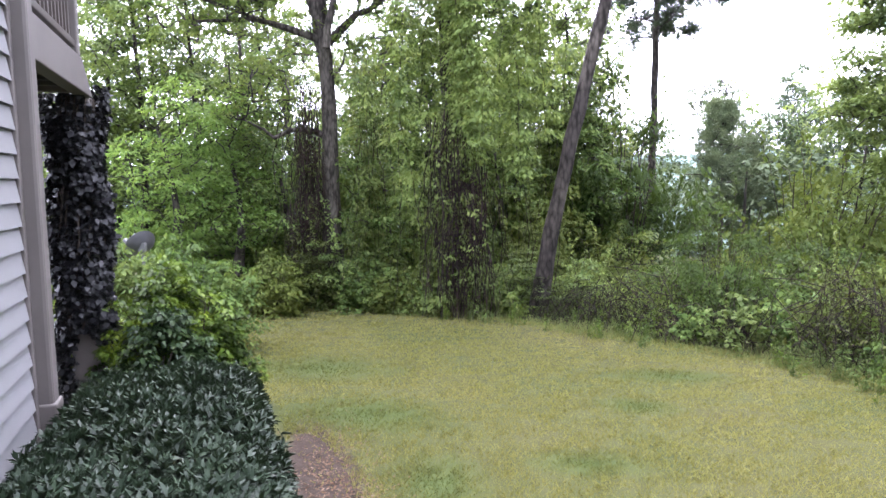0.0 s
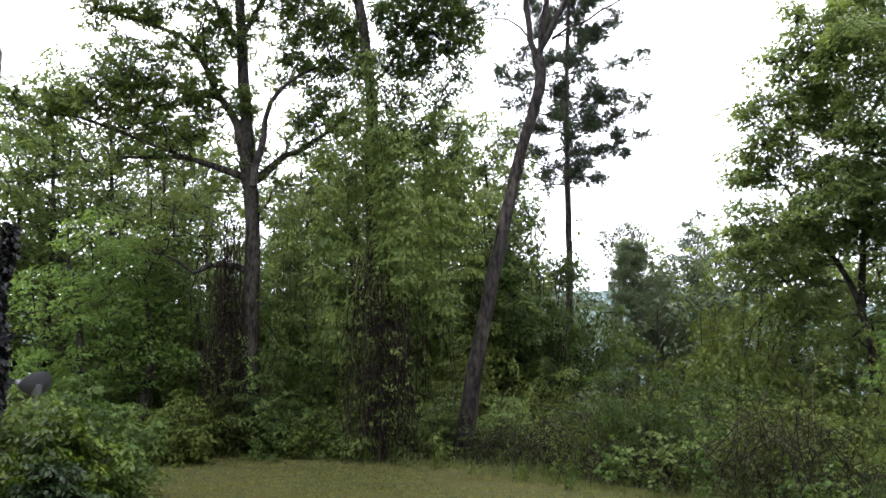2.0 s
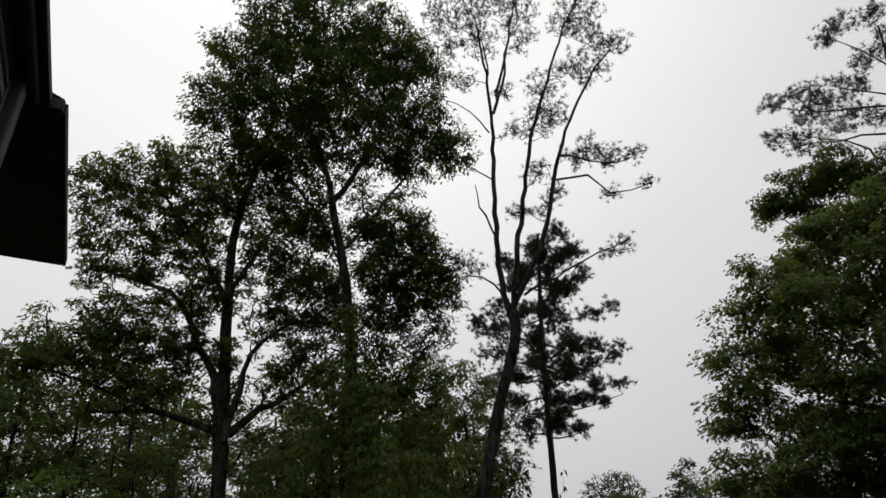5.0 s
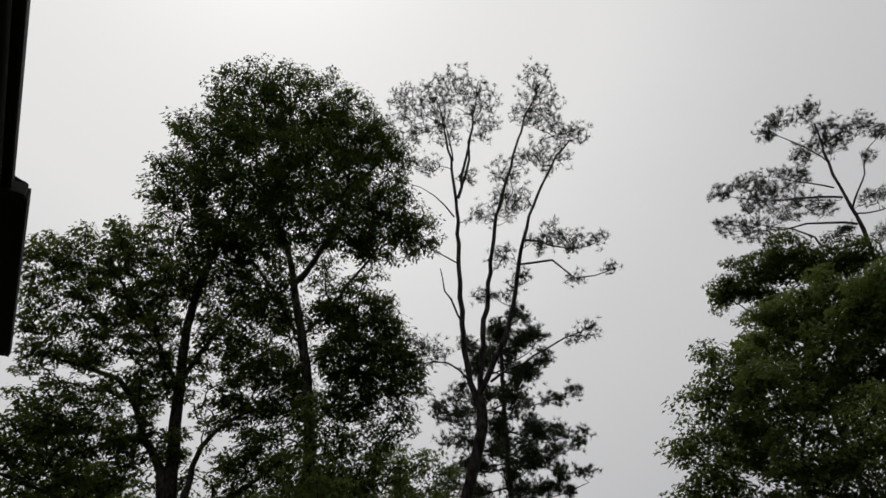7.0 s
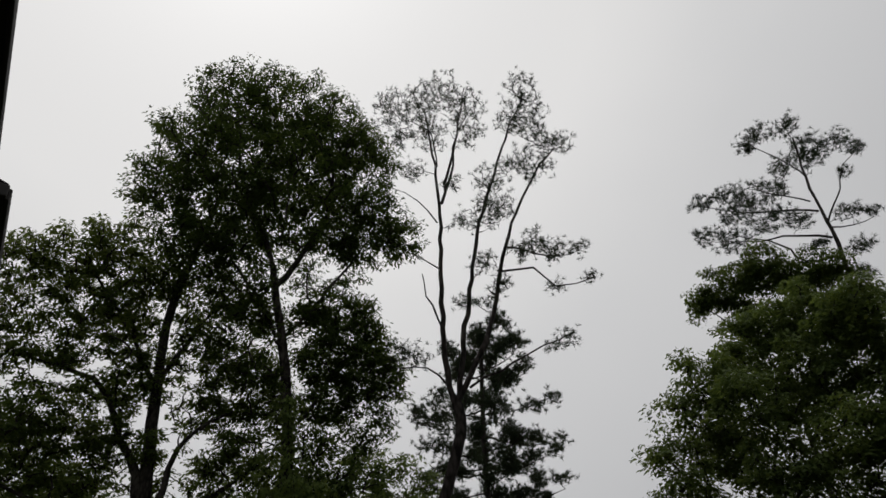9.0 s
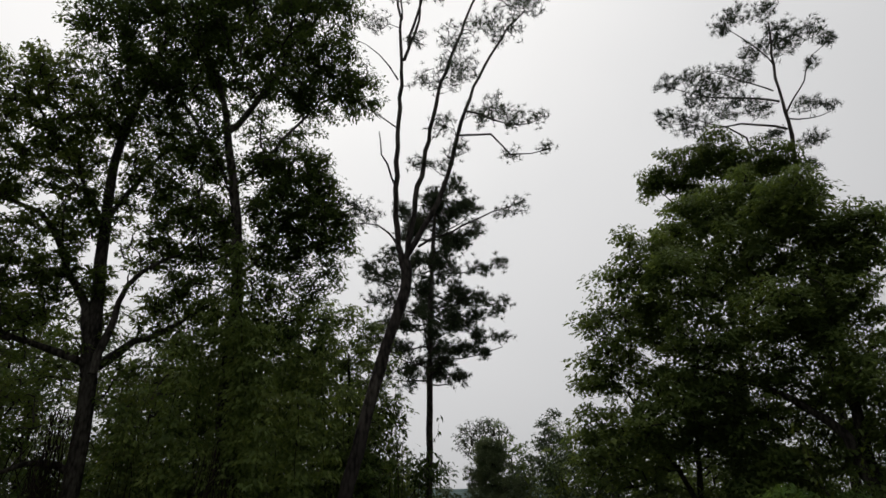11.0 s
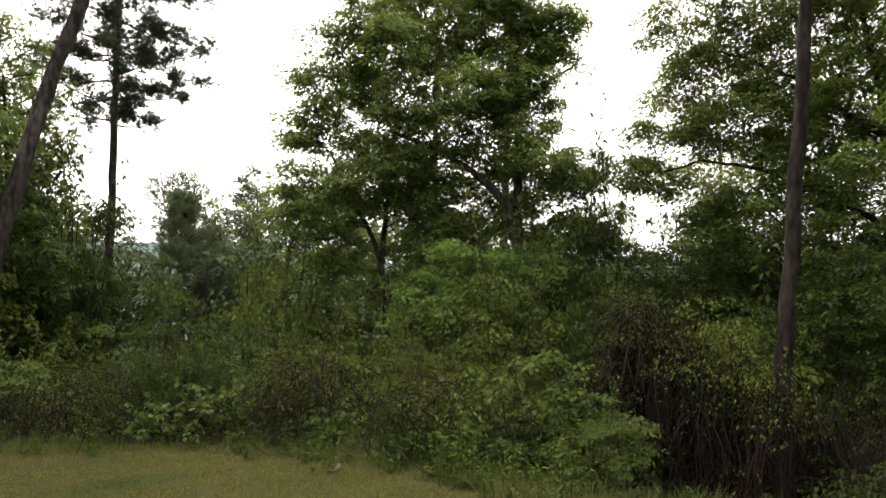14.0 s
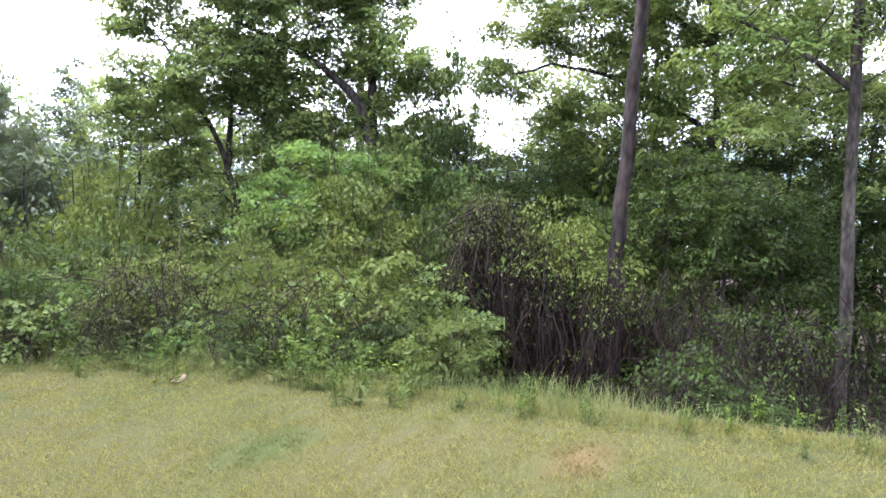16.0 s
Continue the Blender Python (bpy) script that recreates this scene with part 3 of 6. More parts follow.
def build_house():
    front = part("wall", boxed((-4.6, -7, -0.3), (-0.99, 4.07, 4.74)), M_SIDING, house)
    part("wall", boxed((-4.6, 4.07, -0.3), (-2.7, 6.1, 4.715)), M_SIDING, house)
    part("foundation", boxed((-4.62, -7.02, -0.6), (-0.975, 4.075, 0.16), 0.01), M_CONC, house, "weathered concrete foundation strip")
    board = bmesh.new()
    vs = box(board, (0, -5, 0), (0.027, 4.06, 0.135)).verts
    for v in vs:
        if v.co.z > 0.06:
            v.co.x -= 0.022
    me = bpy.data.meshes.new("clapboard")
    board.to_mesh(me)
    board.free()
    me.materials.append(M_SIDING)
    z = 0.17
    while z < 4.85:
        ob = new("clapboard", me)
        ob.parent = front
        ob.location = (-0.985, -0.2, z)
        z += 0.122
    part("corner_post", boxed((-0.985, 3.925, 0.02), (-0.888, 4.06, 4.745), 0.02), M_TAN, house, "taupe painted corner post")
    part("corner_trim", boxed((-0.985, 3.87, 0.1), (-0.958, 3.92, 4.74), 0.006), M_TAN, house)
    part("post_foot", boxed((-1.0, 3.91, -0.1), (-0.872, 4.075, 0.42), 0.012), M_TAN, house)
    part("balcony_beam", boxed((-1.0, 4.063, 2.27), (-0.895, 5.79, 2.52), 0.008, 0.38), M_TAN, house, "taupe painted rim beam")
    part("balcony_beam", boxed((-2.68, 5.42, 2.27), (-1.003, 5.5, 2.5), 0.008), M_TAN, house)
    part("balcony_floor", boxed((-2.69, 4.08, 2.4), (-1.004, 5.415, 2.48)), M_SOFFIT, house)
    for k in range(5):
        part("joist", boxed((-2.69, 4.2 + k * 0.26, 2.29), (-1.004, 4.24 + k * 0.26, 2.397), 0.004), M_SOFFIT, house)
    part("patio_slab", boxed((-2.69, 4.085, -0.5), (-0.9, 6.3, -0.19), 0.015), M_CONC, house, "stained concrete patio slab")
    # balcony railing
    rail = part("railing", boxed((-0.975, 4.063, 3.45), (-0.905, 5.33, 3.51), 0.008), M_RAIL, house, "brown painted balcony railing")
    part("bottom_rail", boxed((-0.965, 4.063, 2.57), (-0.915, 5.33, 2.62), 0.006), M_RAIL, rail)
    part("railing_post", boxed((-0.985, 5.3, 2.523), (-0.9, 5.4, 3.56), 0.01), M_TAN, house)
    me = bpy.data.meshes.new("baluster")
    bm = boxed((-0.014, -0.014, 0), (0.014, 0.014, 0.81), 0.003)
    bm.to_mesh(me)
    bm.free()
    me.materials.append(M_RAIL)
    for k in range(12):
        ob = new("baluster", me)
        ob.parent = rail
        ob.location = (-0.94, 4.12 + k * 0.098, 2.63)
    # pier under the balcony corner
    part("pier", boxed((-1.13, 5.64, 0.06), (-0.90, 5.88, 2.268), 0.012), M_TAN, house)
    part("pier_base", boxed((-1.17, 5.60, -0.30), (-0.86, 5.92, 0.065), 0.02), M_TAN, house)
    # eaves and roof
    part("soffit", boxed((-4.7, -7.2, 4.75), (-0.80, 4.19, 4.79)), M_SOFFIT, house)
    part("soffit", boxed((-4.7, 4.23, 4.72), (-0.71, 6.9, 4.76)), M_SOFFIT, house)
    part("fascia", boxed((-0.797, -7.2, 4.73), (-0.772, 4.19, 4.80), 0.006), M_SOFFIT, house)
    part("fascia", boxed((-0.707, 4.233, 4.71), (-0.672, 6.94, 4.80), 0.006), M_SOFFIT, house)
    part("fascia", boxed((-4.7, 6.903, 4.71), (-0.71, 6.935, 4.80), 0.006), M_SOFFIT, house)
    part("fascia", boxed((-1.1, 4.193, 4.71), (-0.69, 4.228, 4.80), 0.006), M_SOFFIT, house)
    # gutter set back under the soffit so that the eave's outline fits the view
    gut = Tubes().add(np.array([(-0.86, -7.2, 4.70), (-0.86, 4.15, 4.70)]), 0.035, 0.035, 12)
    link("eave_gutter", gut.mesh("gutter"), M_SOFFIT, house)
    bm = bmesh.new()
    for y0, y1, x0 in ((-7.3, 4.2, -0.80), (4.2, 6.95, -0.70)):
        bm.faces.new([bm.verts.new(p) for p in ((x0, y0, 4.81), (x0, y1, 4.81), (-4.7, y1, 6.3), (-4.7, y0, 6.3))])
    bmesh.ops.solidify(bm, geom=bm.faces[:], thickness=-0.08)
    part("roof", bm, M_SHINGLE, house)


build_house()


# ---- planting by the building ----
def build_hedge():
    rng = np.random.default_rng(11)
    # a low clipped hedge: rounded block in the building's axes
    n = 7600
    p = rng.uniform(-1, 1, (n, 3))
    face = rng.integers(0, 8, n)
    p[face < 4, 2] = 1
    p[face == 4, 0], p[face == 5, 0] = 1, 1
    p[face == 6, 1] = 1
    p[face == 7, 0] = -1
    plan = np.sum(np.abs(p[:, :2]) ** 5, 1) ** 0.2
    q = p / ((plan ** 3 + np.abs(p[:, 2]) ** 3) ** (1 / 3))[:, None]
    q *= 1 + 0.035 * np.sin(q[:, :1] * 7 + q[:, 1:2] * 9) + 0.03 * np.sin(q[:, 1:2] * 23 + q[:, :1] * 5) + rng.normal(0, 0.03, (n, 1))
    turn = radians(HOUSE_TURN)

    def placed(q):
        o, s, h = -0.31 + q[:, 0] * 0.515, 2.6 + q[:, 1] * 1.78, 0.16 + q[:, 2] * 0.41
        return np.stack([o * math.cos(turn) - s * math.sin(turn), o * math.sin(turn) + s * math.cos(turn), np.maximum(h, -0.25)], 1)

    w, core = placed(q), placed(q * (0.6, 0.9, 0.3))
    base = house_to_world(-0.3, 2.65, -0.2)
    root = thing("hedge", base, "low clipped evergreen hedge with dark narrow leaves", "hedge")
    axes = unit(w - core) + (0, 0, 0.35) + rng.normal(0, 0.3, (n, 3))
    v, f = rosettes(w, axes, 8, 0.058, 0.25, rng)
    v2, f2 = rosettes(w - unit(axes) * 0.045 + rng.normal(0, 0.015, (n, 3)), axes, 3, 0.055, 0.3, rng, 2.0)
    link("foliage", mesh_np("foliage", np.vstack([v, v2]) - base, np.vstack([f, f2 + len(v)])), M_DARKBUSH, root, kind="stuff")
    tb = Tubes()
    for k in range(0, n, 30):
        a, b = core[k], w[k]
        foot = np.array((a[0], a[1], -0.22))
        tb.add(smooth_path([foot, a + rng.normal(0, 0.03, 3), b], 0.12), 0.012, 0.004, 5)
    link("branchwork", tb.mesh("branchwork", base), M_TWIG, root, kind="stuff")


def shrub(name, label, base, rw, h, leaf, seed, nclump=70, per=34, size=0.07, clump=0.16, stems=14, twig=M_TWIG, category="shrub", group="", aspect=0.5, hollow=0.0, flat=0.7, wild=0.12, shoots=0, lift=0.0, tri=False):
    """A shrub: stems fanning up from the base and an uneven dome of leaf clumps."""
    rng = np.random.default_rng(seed)
    base = np.asarray(base, float)
    root = thing(name, base, label, category, group)
    o = unit(rng.normal(0, 1, (nclump, 3))) * rng.uniform(hollow, 1, (nclump, 1)) ** 0.45
    o[:, 2] = np.abs(o[:, 2])
    lump = 1 + wild * np.sin(o[:, :1] * 4 + seed) + wild * np.cos(o[:, 1:2] * 5 + seed * 2) + rng.normal(0, wild * 0.8, (nclump, 1))
    lump = np.clip(lump, 0.55, 1.32)
    c = base + o * lump * (rw, rw, h * (1 - lift)) + (0, 0, 0.02 + lift * h)
    tb = Tubes()
    nodes = []
    for k in range(stems):
        a = rng.uniform(0, 2 * np.pi)
        e = base + np.array((math.cos(a) * rw * rng.uniform(0.2, 0.8), math.sin(a) * rw * rng.uniform(0.2, 0.8), h * rng.uniform(0.5, 0.95)))
        b0 = base + np.array((math.cos(a) * rw * 0.15, math.sin(a) * rw * 0.15, -0.12))
        pth = smooth_path([b0, (b0 + e) / 2 + rng.normal(0, 0.08, 3), e], 0.2, rng, 0.01)
        tb.add(pth, 0.012, 0.004, 5)
        nodes.append(pth)
    reach(np.vstack(nodes), c, tb, rng, 0.006, 0.002, 0.4, 0.01, 0.05)
    spray = []
    for k in range(shoots):
        d = unit(rng.normal(0, 1, (1, 3)))[0]
        d[2] = abs(d[2]) + 0.25
        a = base + d * (rw, rw, h) * 0.65
        e = base + d * (rw, rw, h) * rng.uniform(1.1, 1.5)
        pth = smooth_path([a, (a + e) / 2 + (0, 0, 0.08 * h), e - (0, 0, rng.uniform(0, 0.15) * h)], 0.06, rng, 0.008)
        tb.add(pth, 0.005, 0.002, 3)
        spray.append(pth[len(pth) // 4:])
    link("branchwork", tb.mesh("branchwork", base), twig, root, kind="stuff")
    link("foliage", leaf_mesh("foliage", c, rng.uniform(0.7, 1.35, nclump) * clump, per, size, rng, origin=base, aspect=aspect, flat=flat, up=1.5, tri=tri), leaf, root, kind="stuff")
    if shoots:
        sp = np.repeat(np.vstack(spray), 2, 0)
        link("shoot_leaves", leaf_mesh("shoot_leaves", sp, np.full(len(sp), 0.05), 1, size * 1.1, rng, origin=base, aspect=aspect, up=1.0), leaf, root, kind="stuff")
    return root


def on_ground(az, dist, dz=0.0):
    p = at(az, 0, dist)
    p[2] = gz(p[0], p[1]) + dz
    return p


build_hedge()
shrub("shrub", "lime-green evergreen shrub beyond the hedge, dark inside", house_to_world(-0.40, 5.72, -0.32), 0.6, 1.03, M_LIME, 21, 480, 48, 0.055, 0.09, 16, wild=0.1, hollow=0.7)
shrub("shrub", "dark glossy evergreen shrub grown through with lime-green shoots", house_to_world(-0.37, 5.12, -0.3), 0.4, 0.82, M_SHADE, 22, 300, 44, 0.055, 0.09, 12, wild=0.08, hollow=0.7)
shrub("shrub", "pale green shrub near the satellite dish", on_ground(-21, 8.8), 0.7, 1.42, M_BRIGHT, 23, 150, 50, 0.08, 0.2, 12)
for k, (a, d, h) in enumerate(((-33.5, 8.5, 1.5), (-31, 9.2, 1.7), (-28.5, 8.8, 1.4), (-26.3, 9.5, 1.3), (-35.5, 9.5, 1.9))):
    shrub("shrub", "shaded leafy shrub behind the patio", on_ground(a, d), 0.8, h, M_MAPLE, 26 + k, 90, 44, 0.09, 0.18, 10, group="shrubs behind the patio")
shrub("shrub", "round golden-green shrub on the lawn's rim", on_ground(-15.2, 12.2), 0.75, 1.05, M_YELLOW, 24, 150, 46, 0.08, 0.17, 12)


def build_ivy():
    rng = np.random.default_rng(31)
    base = house_to_world(-1.06, 5.75, 0.2)
    root = thing("ivy", base, "thick dark ivy covering the pier under the balcony, colour deepened for shade", "climbing plant")
    n = 9000
    a = rng.uniform(0, 2 * np.pi, n)
    k = rng.uniform(0, 1, n)
    # wall-side leaves run down to the slab, added to darken the gap there
    z = np.where(np.cos(a) < -0.35, -0.18 + 2.46 * k, 0.36 + 0.1 * np.sin(3 * a) + 1.92 * k)
    r = 0.195 + 0.03 * np.sin(z * 6 + a * 2) + rng.normal(0, 0.02, n)
    turn = radians(HOUSE_TURN)
    o, s = -1.035 + np.cos(a) * r, 5.75 + np.sin(a) * r
    w = np.stack([o * math.cos(turn) - s * math.sin(turn), o * math.sin(turn) + s * math.cos(turn), z], 1)
    out = np.stack([np.cos(a + turn), np.sin(a + turn), 0 * a], 1) * 2.2
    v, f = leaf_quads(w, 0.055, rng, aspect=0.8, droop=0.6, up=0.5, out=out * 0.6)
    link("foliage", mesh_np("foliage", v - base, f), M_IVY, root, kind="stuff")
    tb = Tubes()
    for k in range(26):
        a0 = rng.uniform(0, 6.28)
        pts = [house_to_world(-1.035 + math.cos(a0 + j * 0.25) * 0.165, 5.75 + math.sin(a0 + j * 0.25) * 0.19, 0.46 + j * 0.36) for j in range(6)]
        tb.add(smooth_path(pts, 0.15, rng, 0.01), 0.012, 0.006, 5)
    link("vine_stem", tb.mesh("vine_stem", base), M_TWIG, root, kind="stuff")


build_ivy()


def build_dish():
    p = on_ground(-24.9, 10.5)
    c = at(-24.9, -5.3, 10.5)
    root = thing("satellite_dish", p, "grey satellite dish on a steel pole behind the shrubs, darkened as if back-lit", "satellite dish")
    bm = bmesh.new()
    rings, sides = 6, 28
    rows = []
    for i in range(rings + 1):
        r = 0.25 * i / rings
        rows.append([bm.verts.new((r * math.cos(j * 2 * math.pi / sides), 0.09 * (r / 0.25) ** 2, r * 0.92 * math.sin(j * 2 * math.pi / sides))) for j in range(sides)])
    for i in range(rings):
        for j in range(sides):
            q = [rows[i][j], rows[i][(j + 1) % sides], rows[i + 1][(j + 1) % sides], rows[i + 1][j]]
            bm.faces.new(q)
    bmesh.ops.remove_doubles(bm, verts=bm.verts, dist=0.0005)
    bmesh.ops.solidify(bm, geom=bm.faces[:], thickness=0.012)
    rot = Matrix.Rotation(radians(62), 4, "Z") @ Matrix.Rotation(radians(28), 4, "X")
    off = Vector(c - p)
    bm.transform(Matrix.Translation(off) @ rot)
    part("reflector", bm, M_DISH, root)
    tb = Tubes().add(np.array([(0, 0, -0.1), (0, 0, off.z * 0.6), (0, 0, off.z + 0.02)]), 0.026, 0.026, 12)
    pole = link("pole", tb.mesh("pole"), M_STEEL, root)
    a = off + rot.to_3x3() @ Vector((0, 0.02, -0.22))
    b = off + rot.to_3x3() @ Vector((0, 0.36, -0.10))
    feed_arm = link("feed_arm", Tubes().add(np.array([a, (a + b) / 2, b]), 0.014, 0.012, 8).mesh("feed_arm"), M_STEEL, root)
    m = Matrix.Translation(b) @ rot
    bm = boxed((-0.03, -0.045, -0.03), (0.03, 0.045, 0.03), 0.012)
    bm.transform(m)
    part("receiver", bm, M_STEEL, feed_arm)
    bm = boxed((-0.05, -0.06, -0.07), (0.05, 0.03, 0.07), 0.01)
    bm.transform(Matrix.Translation(off))
    part("bracket", bm, M_STEEL, pole)


build_dish()


# ---- the tall trees ----
def line(dist, *pairs):
    return [at(a, e, dist) for a, e in pairs]


def puffs(dist, rows, dense=20, squash=0.85, grow=1.08):
    """Crown parts at one distance: bearing, elevation and radius in metres; the larger ones hold more clumps."""
    return [(at(a, e, dist), r * grow, r * squash * grow, max(4, int(dense * r ** 1.6))) for a, e, r in rows]


def lobe(az, el, dist, rw, rh, n):
    return (at(az, el, dist), rw, rh, n)


tree("oak_tree", "tall oak with a straight grey trunk and spreading sparse limbs", "tree",
     [on_ground(-9.6, 14, -0.15)] + line(14, (-9.7, -4.7), (-9.7, 6.0), (-10.2, 14.0), (-11.1, 23.1), (-11.3, 28.9), (-9.9, 34.8), (-8.7, 38.7)), 0.2, 0.05,
     [(line(14, (-15.0, 12.9), (-18.5, 14.0), (-22.0, 15.0), (-26.5, 15.6)), 0.04, 0.012),
      (line(14, (-9.9, 11.5), (-12.5, 12.2), (-15.6, 13.0), (-20.0, 12.6)), 0.09, 0.025),
      (line(14, (-9.8, 3.6), (-11.8, 4.4), (-14.1, 3.8), (-16.8, 5.1)), 0.08, 0.02),
      (line(14, (-9.6, 11.5), (-7.2, 13.6), (-4.9, 14.7), (-2.8, 16.5)), 0.10, 0.03),
      (line(14, (-10.0, 10.0), (-10.9, 14.6), (-13.6, 19.7), (-16.0, 22.4), (-21.8, 23.4)), 0.12, 0.025),
      (line(13.6, (-9.8, 11.0), (-8.8, 16.6), (-7.6, 19.1), (-4.7, 21.2)), 0.09, 0.025),
      (line(14, (-11.0, 22.0), (-15.2, 27.9), (-19.2, 30.8)), 0.06, 0.02),
      (line(14, (-11.0, 23.0), (-7.7, 28.9), (-5.2, 31.8)), 0.06, 0.02)],
     puffs(14, [(-23.8, 29.8, 0.56), (-20.1, 30.5, 0.71), (-17.1, 32.7, 0.67), (-14.8, 29.8, 0.78), (-18.3, 27.4, 0.69), (-22.3, 26.5, 0.55), (-12.7, 31.1, 0.65), (-7.8, 29.7, 0.66),
      (-14.2, 25.9, 0.60), (-18.9, 23.8, 0.41), (-21.9, 23.1, 0.37), (-8.6, 25.9, 0.56), (-5.5, 24.7, 0.56), (-2.7, 24.4, 0.50), (-12.6, 22.6, 0.53), (-15.4, 20.4, 0.65),
      (-19.2, 19.5, 0.62), (-6.8, 21.2, 0.45), (-3.4, 20.5, 0.48), (-20.0, 17.0, 0.70), (-16.1, 16.7, 0.72), (-12.3, 17.8, 0.50), (-4.3, 17.0, 0.52), (-1.3, 22.9, 0.40)
      ], 132, 0.9, 1.26)
     + [lobe(-26.3, 15.8, 14, 0.75, 0.4, 40), lobe(-23.5, 15.6, 14, 0.7, 0.4, 26), lobe(-7.5, 17, 14, 1.0, 1.1, 24), lobe(-7, 13, 14, 1.0, 0.9, 20), lobe(-11, 27, 14, 1.5, 1.2, 30), lobe(-16, 23.5, 14.3, 1.6, 1.2, 24), lobe(-22, 18, 14, 1.0, 0.7, 34), lobe(-8, 22, 14.2, 1.0, 1.0, 20), lobe(-19, 14, 14, 1.5, 0.7, 50), lobe(-14, 16, 14.8, 1.4, 0.9, 36), lobe(-15, 7, 14.2, 1.3, 0.7, 48), lobe(-4, 15.5, 14, 1.0, 0.7, 38), lobe(-16, 11, 14.6, 1.7, 1.0, 62), lobe(-5, 10, 14.4, 1.2, 1.0, 48)],
     M_OAK, M_BARK, per=42, size=0.098, clump=0.24, seed=5, twig=0.034)

tree("hardwood_tree", "tall hardwood with a domed crown and vines up its trunk", "tree",
     [on_ground(1.9, 13, -0.15)] + line(13, (1.6, -6.0), (1.1, 1.1), (0.4, 12.5), (0.4, 18.0), (-0.6, 24.8), (-2.4, 31.9)), 0.19, 0.085,
     [(line(13, (-2.4, 31.7), (-3.8, 35.3), (-7.1, 39.9), (-9.1, 45.7)), 0.075, 0.02),
      (line(13, (-2.4, 31.7), (0.4, 35.1), (2.7, 40.0), (0.7, 45.9)), 0.075, 0.02),
      (line(13, (-1.7, 27.5), (-4.2, 30.9), (-5.8, 32.4), (-9.8, 36.8)), 0.05, 0.02),
      (line(13, (-1.6, 27.0), (2.2, 31.0), (7.2, 36.4)), 0.05, 0.02),
      (line(13, (0.2, 20.0), (3.5, 23.5), (5.2, 27.1)), 0.04, 0.015)],
     puffs(13, [(-9.2, 46.2, 1.06), (-3.3, 46.6, 1.17), (2.3, 45.0, 1.08), (-12.9, 42.0, 1.00), (-6.9, 41.9, 1.15), (-0.6, 41.7, 1.17), (5.8, 42.6, 0.93), (-14.6, 37.9, 0.76),
      (-10.1, 37.6, 1.00), (-4.3, 37.5, 0.89), (2.3, 37.6, 0.90), (7.8, 38.5, 0.68), (9.9, 36.3, 0.58), (5.4, 35.3, 0.49), (-7.1, 34.1, 0.71), (-11.4, 34.1, 0.63),
      (4.8, 29.5, 0.63), (3.0, 26.1, 0.67), (7.0, 28.3, 0.35), (3.8, 22.2, 0.56), (-4.2, 29.5, 0.59), (2.0, 29.9, 0.48)], 132, 0.9, 1.12)
     + [lobe(-4, 26, 13, 1.3, 1.0, 36), lobe(4.2, 25.5, 13, 1.1, 0.9, 44), lobe(-6, 33, 13.3, 1.4, 1.0, 54), lobe(1.2, 27.5, 13.2, 1.0, 0.9, 30), lobe(-3.4, 30.5, 13.2, 1.1, 0.8, 30), lobe(2.5, 33.5, 13, 1.3, 1.0, 46), lobe(6.3, 24.6, 13, 0.6, 0.8, 34), lobe(6.6, 20.5, 13, 0.7, 0.6, 34), lobe(-1, 22, 13.3, 1.2, 1.0, 26), lobe(-2, 38, 13, 2.0, 1.4, 120), lobe(8.0, 26.2, 13, 0.6, 0.45, 34), lobe(8.3, 23.0, 13, 0.5, 0.4, 26), lobe(9.4, 24.8, 12.8, 0.4, 0.3, 16), lobe(3, 17, 13, 1.1, 0.9, 52), lobe(-2.5, 20, 13.2, 1.0, 0.9, 20), lobe(5.5, 14.5, 13, 1.0, 0.8, 48), lobe(8.5, 24.5, 12.6, 0.5, 0.4, 14)],
     M_OAK, M_BARK, per=44, size=0.096, clump=0.26, seed=6, twig=0.034)

